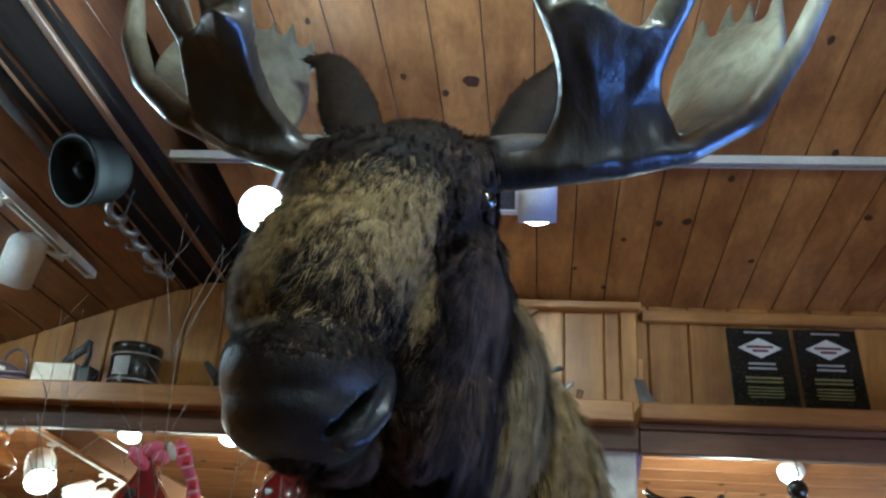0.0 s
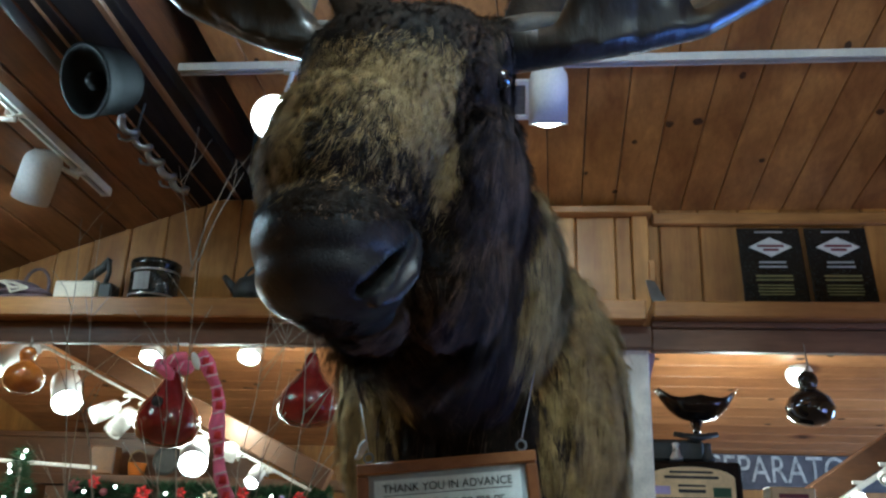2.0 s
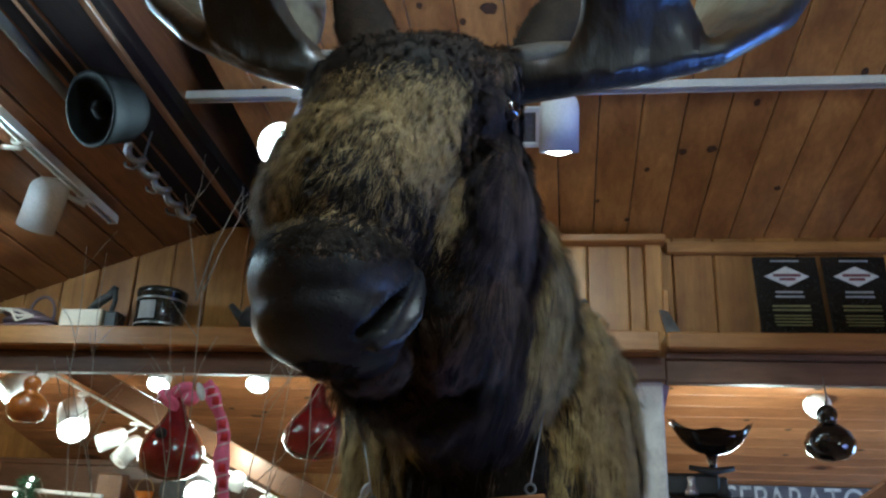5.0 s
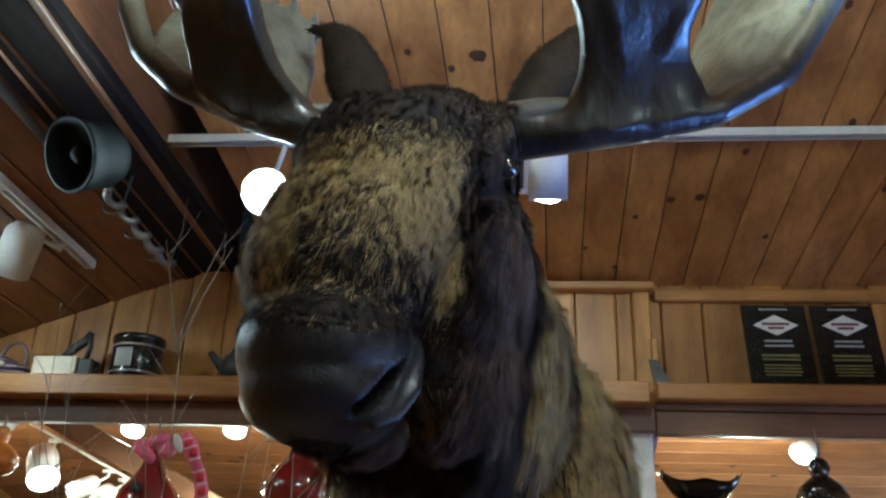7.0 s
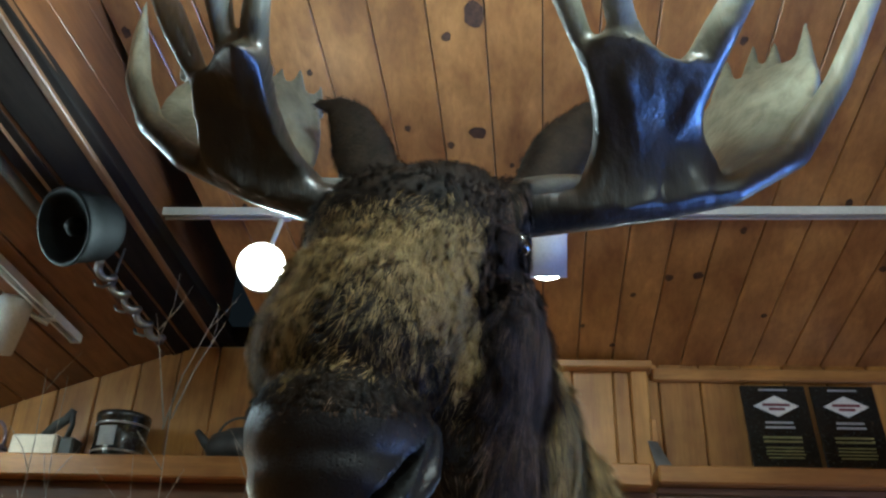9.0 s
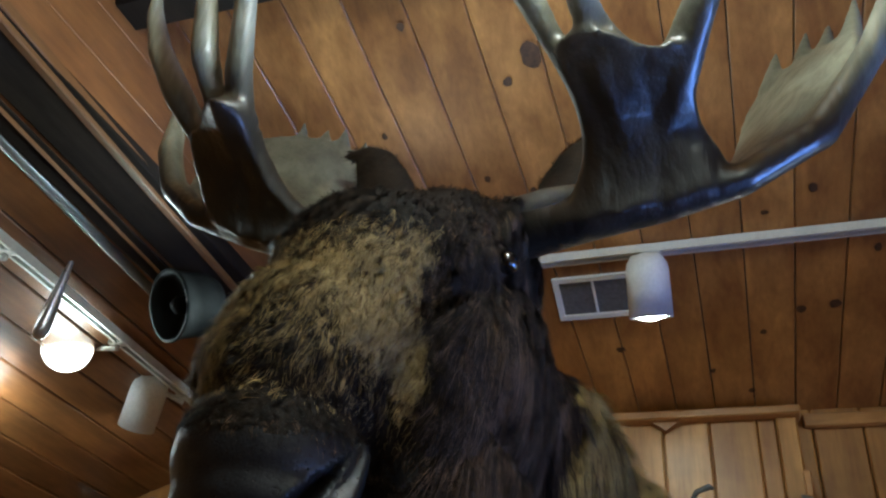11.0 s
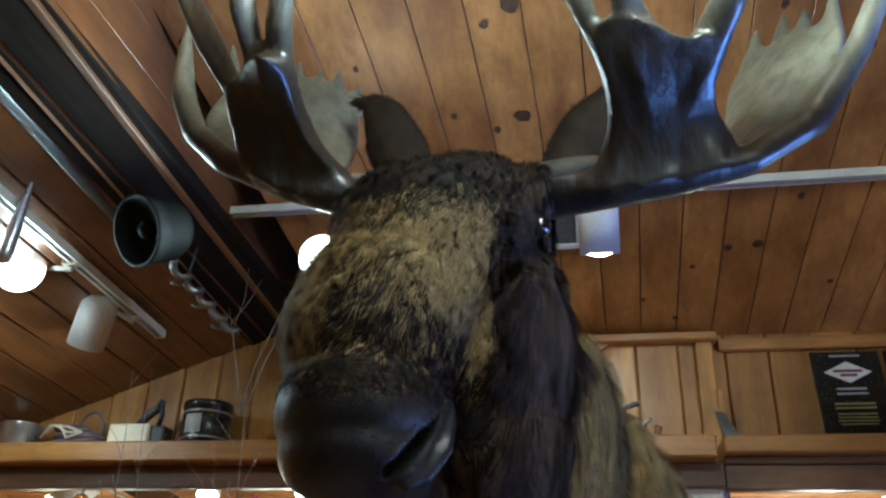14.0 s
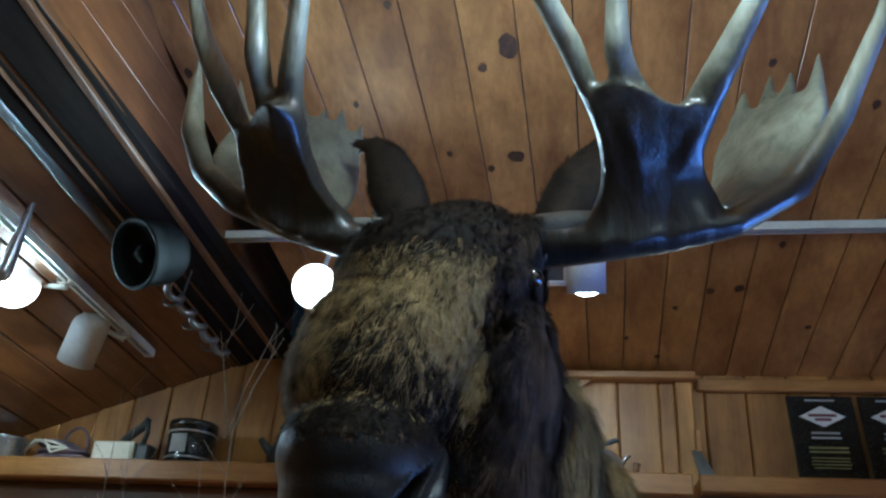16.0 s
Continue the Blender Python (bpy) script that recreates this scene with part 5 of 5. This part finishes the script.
stem(bend((-0.93, 2.46, 0.0), (-0.67, 2.46, 2.05), -0.02), 0.004, 8)
stem(bend((-0.95, 2.55, 0.0), (-1.13, 2.55, 2.15), 0.03), 0.004, 7)

# ---- the room beyond the opening ----
for x, y, tx in ((-2.06, 4.517, 0.1), (-1.49, 4.497, 0.05), (-2.90, 4.525, 0.2), (1.46, 4.66, -0.8), (-0.55, 4.7, 0.0)):
    z = far_z(y) - 0.02
    can_lamp((x, y, z - 0.05), (x + tx, y - 0.55, z - 0.85), "ceiling_lamp", r=0.062, ln=0.09, stem=(x, y, z + 0.015), label="white ceiling spot lamp with a lit bulb")
    lamp("POINT", (x + tx * 0.4, y - 0.28, z - 0.42), 13, WARM, 0.06)

root = base("sloping_rafter", (-1.2, 4.4, 1.75), "brown stained sloping rafter with a white lamp rail", "rafter")
bm = B()
dz = math.atan2(-0.656, 1.407)
box(bm, (-1.86, 4.4, 2.085), (1.95, 0.09, 0.11), Matrix.Rotation(-dz, 4, "Y"), 0.004)
part("timber", bm, M_BROWNBEAM, root)
bm = B()
box(bm, (-1.936, 4.36, 2.033), (1.95, 0.03, 0.014), Matrix.Rotation(-dz, 4, "Y"), 0.002)
part("rail", bm, M_GREYW, root, "white lamp rail")
for mouth, back, r, lit in (((-2.76, 4.20, 2.20), (-2.64, 4.34, 2.35), 0.07, True), ((-2.31, 4.18, 2.01), (-2.42, 4.32, 2.16), 0.075, True), ((-2.20, 4.24, 1.955), (-2.10, 4.32, 2.02), 0.045, False), ((-2.07, 4.22, 1.87), (-2.01, 4.30, 1.99), 0.048, False),
                            ((-1.60, 4.16, 1.72), (-1.66, 4.32, 1.83), 0.07, True), ((-1.32, 4.22, 1.64), (-1.31, 4.32, 1.72), 0.036, True), ((-1.50, 4.34, 1.76), (-1.47, 4.36, 1.84), 0.04, False)):
    m, b = Vector(mouth), Vector(back)
    top = Vector((b.x + 0.03, 4.36, 2.361 - 0.466 * (b.x + 0.03 + 2.64) - 0.01))
    can_lamp(m, m + (m - b) * 4, "rail_lamp", r=r, ln=(m - b).length * 1.05, stem=top, lit=lit, label="white spot lamp clipped to the sloping rail")
lamp("POINT", (-2.25, 4.02, 1.85), 4, WARM, 0.08)
# fill added apart from the lamps, to brighten the right side of this room
lamp("POINT", (1.0, 4.3, 1.75), 22, (1.0, 0.9, 0.78), 0.12)
lamp("POINT", (-1.52, 4.02, 1.60), 4, WARM, 0.08)
# area lamp added at the assumed window, to brighten the far ceiling
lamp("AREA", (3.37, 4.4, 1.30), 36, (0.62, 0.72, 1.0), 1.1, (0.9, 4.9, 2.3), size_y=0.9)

bm = B()
box(bm, (-2.2, 4.98, 1.672), (2.4, 0.16, 0.06), None, 0.005)
thing("cross_beam", bm, M_BROWNBEAM, "brown timber beam across the room beyond", "beam", kind="structure")
bm = B()
box(bm, (-2.45, 5.20, 1.36), (1.75, 0.03, 1.16), None, 0.004)
box(bm, (-2.45, 5.185, 1.95), (1.75, 0.06, 0.035), None, 0.004)
thing("partition", bm, M_BROWNBEAM, "brown boarded partition behind the cross beam", "partition", kind="structure")
bm = B()
box(bm, (-2.80, 4.72, 1.748), (0.85, 0.02, 0.022), Matrix.Rotation(0.05, 4, "Y"), 0.003)
box(bm, (-3.24, 4.72, 1.76), (0.33, 0.06, 0.04), None, 0.003)
thing("trim", bm, M_GREYW, "narrow white painted strip across the partition", "trim", kind="structure")
for x in (-2.72, -1.22):
    bm = B()
    box(bm, (x, 5.0, 0.82), (0.13, 0.13, 1.64), None, 0.006)
    thing("timber_post", bm, M_BROWNBEAM, "brown timber post under the cross beam", "post", kind="structure")
BT = 1.7025
bm = B()
box(bm, (-2.465, 4.985, BT + 0.083), (0.145, 0.13, 0.165), Matrix.Rotation(0.12, 4, "Z"), 0.008)
thing("carton", bm, M_TRIM, "weathered brown box on the cross beam", "box")
root = base("orange_basket", (-2.26, 4.98, BT), "small orange wooden bucket on the cross beam", "bucket")
bm = B()
lathe(bm, [(0.042, 0.0), (0.046, 0.003), (0.056, 0.07), (0.058, 0.073), (0.054, 0.073), (0.044, 0.008), (0.005, 0.006)], 20, Matrix.Translation((-2.26, 4.98, BT)))
part("body", bm, M_ORANGE, root)
bm = B()
tube(bm, [(-2.26 + 0.055 * math.cos(a), 4.98, BT + 0.07 + 0.075 * math.sin(a)) for a in np.linspace(0, math.pi, 14)], 0.004, 6)
part("handle", bm, M_BRASS, root)
root = base("enamel_plate", (-2.08, 4.99, BT), "grey-green enamel plate leaning on the partition", "plate")
bm = B()
lathe(bm, [(0.004, 0.0), (0.055, 0.002), (0.062, 0.008), (0.085, 0.014), (0.086, 0.017), (0.06, 0.014), (0.004, 0.008)], 28, Matrix.Translation((-2.08, 4.985, BT + 0.088)) @ Matrix.Rotation(radians(80), 4, "X"))
part("dish", bm, M_IRON, root)
root = base("tin_can", (-1.93, 4.98, BT), "dull tin can on the cross beam", "can")
bm = B()
lathe(bm, [(0.05, 0.0), (0.052, 0.004), (0.050, 0.01), (0.050, 0.105), (0.053, 0.11), (0.048, 0.112), (0.005, 0.108)], 22, Matrix.Translation((-1.93, 4.98, BT)))
part("body", bm, M_MAT, root)

# garland with poinsettias and small lights
root = base("garland", (-1.9, 4.86, 1.60), "dark fir garland with red flowers and small lights", "garland")
vs, fs = [], []
for k in range(9000):
    u = rng.random()
    x = -2.60 + 1.55 * u
    zc = 1.602 + 0.012 * math.sin(x * 9)
    a, r = rng.uniform(0, 6.28), rng.uniform(0.0, 0.052)
    p = Vector((x, 4.855 + 0.4 * r * math.cos(a), zc + r * math.sin(a)))
    d = Vector((rng.uniform(-1, 1), math.cos(a), math.sin(a))).normalized() * rng.uniform(0.025, 0.045)
    s = d.cross(Vector((rng.random(), rng.random(), rng.random()))).normalized() * 0.004
    o = len(vs)
    vs.extend(((p - s)[:], (p + s)[:], (p + d)[:]))
    fs.append((o, o + 1, o + 2))
me = bpy.data.meshes.new("needles")
me.from_pydata(vs, [], fs)
me.materials.append(M_LEAF)
ob = tagged(new("needles", me), kind="stuff")
ob.parent = root
ob.matrix_parent_inverse = root.matrix_basis.inverted()
bm = B()
tube(bm, [(-2.60 + 1.55 * u, 4.865, 1.602 + 0.012 * math.sin((-2.60 + 1.55 * u) * 9)) for u in np.linspace(0, 1, 24)], 0.012, 6)
part("wire", bm, M_TWIG, root)
for x, z, r, mt in ((-2.413, 1.655, 0.042, M_REDB), (-2.119, 1.597, 0.055, M_REDB), (-1.90, 1.610, 0.036, M_REDB), (-1.542, 1.614, 0.042, M_REDB), (-1.734, 1.582, 0.05, M_CREAMBOX), (-2.53, 1.63, 0.045, M_MAROON), (-1.22, 1.60, 0.04, M_REDB)):
    bm = B()
    turn = rng.uniform(0, 1)
    for k in range(6):
        a = turn + k * math.pi / 3
        d, e = Vector((math.cos(a), 0, math.sin(a))), Vector((-math.sin(a), 0, math.cos(a)))
        c = Vector((x, 4.795, z))
        plate(bm, [c + d * r * 0.1, c + d * r * 0.55 + e * r * 0.28 + Vector((0, -0.012, 0)), c + d * r * rng.uniform(0.85, 1.1) + Vector((0, 0.008, 0)), c + d * r * 0.55 - e * r * 0.28 + Vector((0, -0.012, 0))], 0.002)
    part("flower", bm, mt, root)
for x, z in ((-2.29, 1.63), (-1.99, 1.60), (-1.80, 1.57), (-1.50, 1.575), (-1.38, 1.60), (-2.47, 1.60)):
    bm = B()
    ball(bm, (x, 4.80, z), 0.009, None, 2)
    part("light_bulb", bm, M_FAIRY, root)
for x, z, mt in ((-1.44, 1.578, M_LEAF), (-1.32, 1.585, M_LAVENDER), (-1.62, 1.59, M_ORANGE), (-2.35, 1.60, M_MAROON)):
    bm = B()
    ball(bm, (x, 4.79, z), 0.022, None, 3)
    part("bauble", bm, mt, root)
root = base("light_curtain", (-1.95, 4.87, 1.54), "white lace edging with frosted lights under the garland", "string lights")
for k in range(30):
    bm = B()
    x = -2.36 + 0.034 * k
    ball(bm, (x, 4.87, 1.535 + rng.uniform(-0.004, 0.004)), (0.014, 0.010, 0.016), None, 2)
    part("light_bulb", bm, M_FAIRY if k % 5 in (1, 2) else M_PAPER, root)
bm = B()
box(bm, (-1.86, 4.885, 1.50), (1.05, 0.006, 0.07), None, 0.002)
part("lace_band", bm, M_PAPER, root)

# small decorated fir
root = base("fir_tree", (-2.66, 4.45, 0.0), "small decorated green fir with fairy lights", "christmas tree")
bm = B()
tube(bm, [(-2.66, 4.45, 0.0), (-2.66, 4.45, 1.80)], [0.035, 0.004], 8)
part("trunk", bm, M_TWIG, root)
vs, fs = [], []
for k in range(6000):
    u = rng.random() ** 0.8
    z = 1.80 - 1.2 * u
    a, r = rng.uniform(0, 6.28), (0.02 + 0.30 * u) * rng.uniform(0.3, 1.0) * (0.8 + 0.2 * math.sin(z * 40))
    p = Vector((-2.66 + r * math.cos(a), 4.45 + r * math.sin(a), z))
    d = Vector((math.cos(a), math.sin(a), rng.uniform(-0.3, 0.7))).normalized() * rng.uniform(0.03, 0.07)
    s = d.cross(Vector((rng.random(), rng.random(), rng.random()))).normalized() * 0.0035
    o = len(vs)
    vs.extend(((p - s)[:], (p + s)[:], (p + d)[:]))
    fs.append((o, o + 1, o + 2))
me = bpy.data.meshes.new("crown")
me.from_pydata(vs, [], fs)
me.materials.append(M_LEAF)
ob = new("crown", me)
ob.parent = root
ob.matrix_parent_inverse = root.matrix_basis.inverted()
for k in range(40):
    u = rng.random()
    a, r = rng.uniform(3.4, 6.0), 0.03 + 0.29 * u
    bm = B()
    ball(bm, (-2.66 + r * math.cos(a), 4.45 + r * math.sin(a), 1.80 - 1.1 * u), 0.010 if k % 3 else 0.018, None, 1)
    part("ornament", bm, M_FAIRY if k % 3 else M_REDB, root)

# balance with a black pan, on a dark cabinet
bm = B()
box(bm, (0.655, 3.62, 0.865), (0.36, 0.36, 1.73), None, 0.01)
thing("dark_cabinet", bm, M_DARKWOOD, "dark wooden cabinet carrying the balance", "cabinet")
root = base("shop_balance", (0.69, 3.55, 1.73), "black iron shop balance with a scooped pan", "balance")
bm = B()
n = 28
grid = []
for i in range(n + 1):
    row = []
    for j in range(9):
        u, v = i / n * 2 - 1, j / 8 * 2 - 1
        w = 0.085 * math.sqrt(max(0.0, 1 - 0.75 * u * u))
        row.append(bm.verts.new((0.705 + 0.155 * u, 3.55 + w * v, 1.893 + 0.112 * abs(u) ** 2.6 + 0.098 * v * v * (1 - 0.80 * abs(u) ** 1.5))))
    grid.append(row)
for a, b in zip(grid, grid[1:]):
    for j in range(8):
        bm.faces.new((a[j], b[j], b[j + 1], a[j + 1])).smooth = True
bmesh.ops.solidify(bm, geom=bm.faces[:], thickness=0.006)
part("pan", bm, M_BLACKGLOSS, root)
bm = B()
tube(bm, [(0.70, 3.55, 1.897), (0.70, 3.55, 1.86), (0.70, 3.55, 1.83)], [0.028, 0.014, 0.020], 14)
part("stem", bm, M_BLACKGLOSS, root)
bm = B()
box(bm, (0.61, 3.56, 1.775), (0.22, 0.12, 0.088), None, 0.015)
part("housing", bm, M_IRON, root)
for x in (0.60, 0.72):
    bm = B()
    lathe(bm, [(0.024, 0.0), (0.026, 0.014), (0.016, 0.03), (0.012, 0.055), (0.016, 0.066), (0.006, 0.072)], 18, Matrix.Translation((x, 3.47, 1.732)))
    part("weight", bm, M_TIN if x < 0.7 else M_IRON, root)
bm = B()
tube(bm, [(0.60, 3.5, 1.84), (0.69, 3.5, 1.825), (0.77, 3.5, 1.84)], [0.010, 0.015, 0.010], 8)
part("beam_arm", bm, M_IRON, root)

# tan arched sign and a small tan box in front of the cabinet
root = base("arched_sign", (0.638, 3.41, 1.2), "tan wooden arched sign with dark lettering bars", "sign")
bm = B()
pts = [(0.478, 3.41, 1.30), (0.798, 3.41, 1.30), (0.798, 3.41, 1.665)] + [(0.638 + 0.16 * math.cos(a), 3.41, 1.665 + 0.042 * math.sin(a)) for a in np.linspace(0.15, math.pi - 0.15, 14)] + [(0.478, 3.41, 1.665)]
plate(bm, pts, 0.022)
part("board", bm, M_TANSIGN, root)
for x, z, l, h, mt in ((0.638, 1.687, 0.16, 0.008, M_INK), (0.638, 1.668, 0.20, 0.010, M_INK), (0.638, 1.638, 0.10, 0.007, M_INK), (0.638, 1.618, 0.10, 0.012, M_INK), (0.528, 1.62, 0.06, 0.03, M_LAVENDER), (0.748, 1.615, 0.065, 0.035, M_LEAF), (0.638, 1.592, 0.28, 0.004, M_INK)):
    bm = B()
    box(bm, (x, 3.397, z), (l, 0.004, h), None, 0.001)
    part("print_bar", bm, mt, root)
for k in range(6):
    bm = B()
    box(bm, (0.638, 3.395, 1.565 - 0.022 * k), (0.27, 0.012, 0.012), None, 0.003)
    part("slat", bm, M_DARKWOOD, root)
bm = B()
box(bm, (0.638, 3.41, 0.65), (0.30, 0.03, 1.30), None, 0.004)
part("stand", bm, M_DARKWOOD, root)
bm = B()
box(bm, (1.03, 3.62, 0.7), (0.34, 0.3, 1.4), None, 0.01)
thing("low_cabinet", bm, M_DARKWOOD, "dark wooden cabinet under a tan box", "cabinet")
root = base("tan_box", (1.035, 3.55, 1.40), "tan printed wooden box on the cabinet", "box")
bm = B()
box(bm, (1.035, 3.56, 1.525), (0.165, 0.12, 0.245), None, 0.005)
part("carton", bm, M_TANSIGN, root)
for z, l in ((1.615, 0.11), (1.585, 0.12), (1.555, 0.09)):
    bm = B()
    box(bm, (1.035, 3.498, z), (l, 0.004, 0.016), None, 0.001)
    part("print_bar", bm, M_MAROON, root)

# slate-blue lettered board at the eaves of the far wall
root = base("lettered_board", (1.75, 6.03, 1.8), "slate blue board with pale block letters on the wall", "sign")
bm = B()
box(bm, (1.85, 6.03, 1.885), (1.36, 0.03, 0.23), None, 0.004)
part("board", bm, M_SLATE, root)
letters("lettering", "SEPARATOR", 0.25, Matrix.Translation((1.765, 6.012, 1.895)) @ Matrix.Rotation(radians(90), 4, "X"), M_CHALK, root, 1.0)

# second sloping rafter with white bunting
root = base("sloping_rafter", (2.0, 4.6, 1.95), "brown stained sloping rafter with a white lamp rail", "rafter")
dz = math.atan2(0.235, 0.36)
bm = B()
box(bm, (1.98, 4.6, 2.00), (1.75, 0.09, 0.115), Matrix.Rotation(-dz, 4, "Y"), 0.004)
part("timber", bm, M_BROWNBEAM, root)
bm = B()
box(bm, (2.00, 4.56, 1.925), (1.75, 0.035, 0.022), Matrix.Rotation(-dz, 4, "Y"), 0.002)
part("rail", bm, M_GREYW, root, "white lamp rail")
for k in range(4):
    x = 1.50 + 0.14 * k
    z = 1.50 + 0.65 * (x - 1.40)
    can_lamp((x, 4.48, z), (x - 0.3, 3.2, z - 0.5), "rail_lamp", r=0.032, ln=0.09, stem=(x + 0.03, 4.56, z + 0.09), lit=k == 1, label="white spot lamp clipped to the sloping rail")

# lavender banner beside the post
root = base("banner", (0.50, 3.3, 1.9), "lavender paper banner beside the post", "banner")
bm = B()
plate(bm, [(0.462, 3.30, 2.12), (0.515, 3.30, 2.12), (0.475, 3.30, 1.96), (0.462, 3.30, 1.94)], 0.003)
part("cloth", bm, M_LAVENDER, root)
bm = B()
tube(bm, [(0.49, 3.30, 2.11), (0.49, 3.30, 2.66)], 0.002, 6)
part("cord", bm, M_CORD, root)
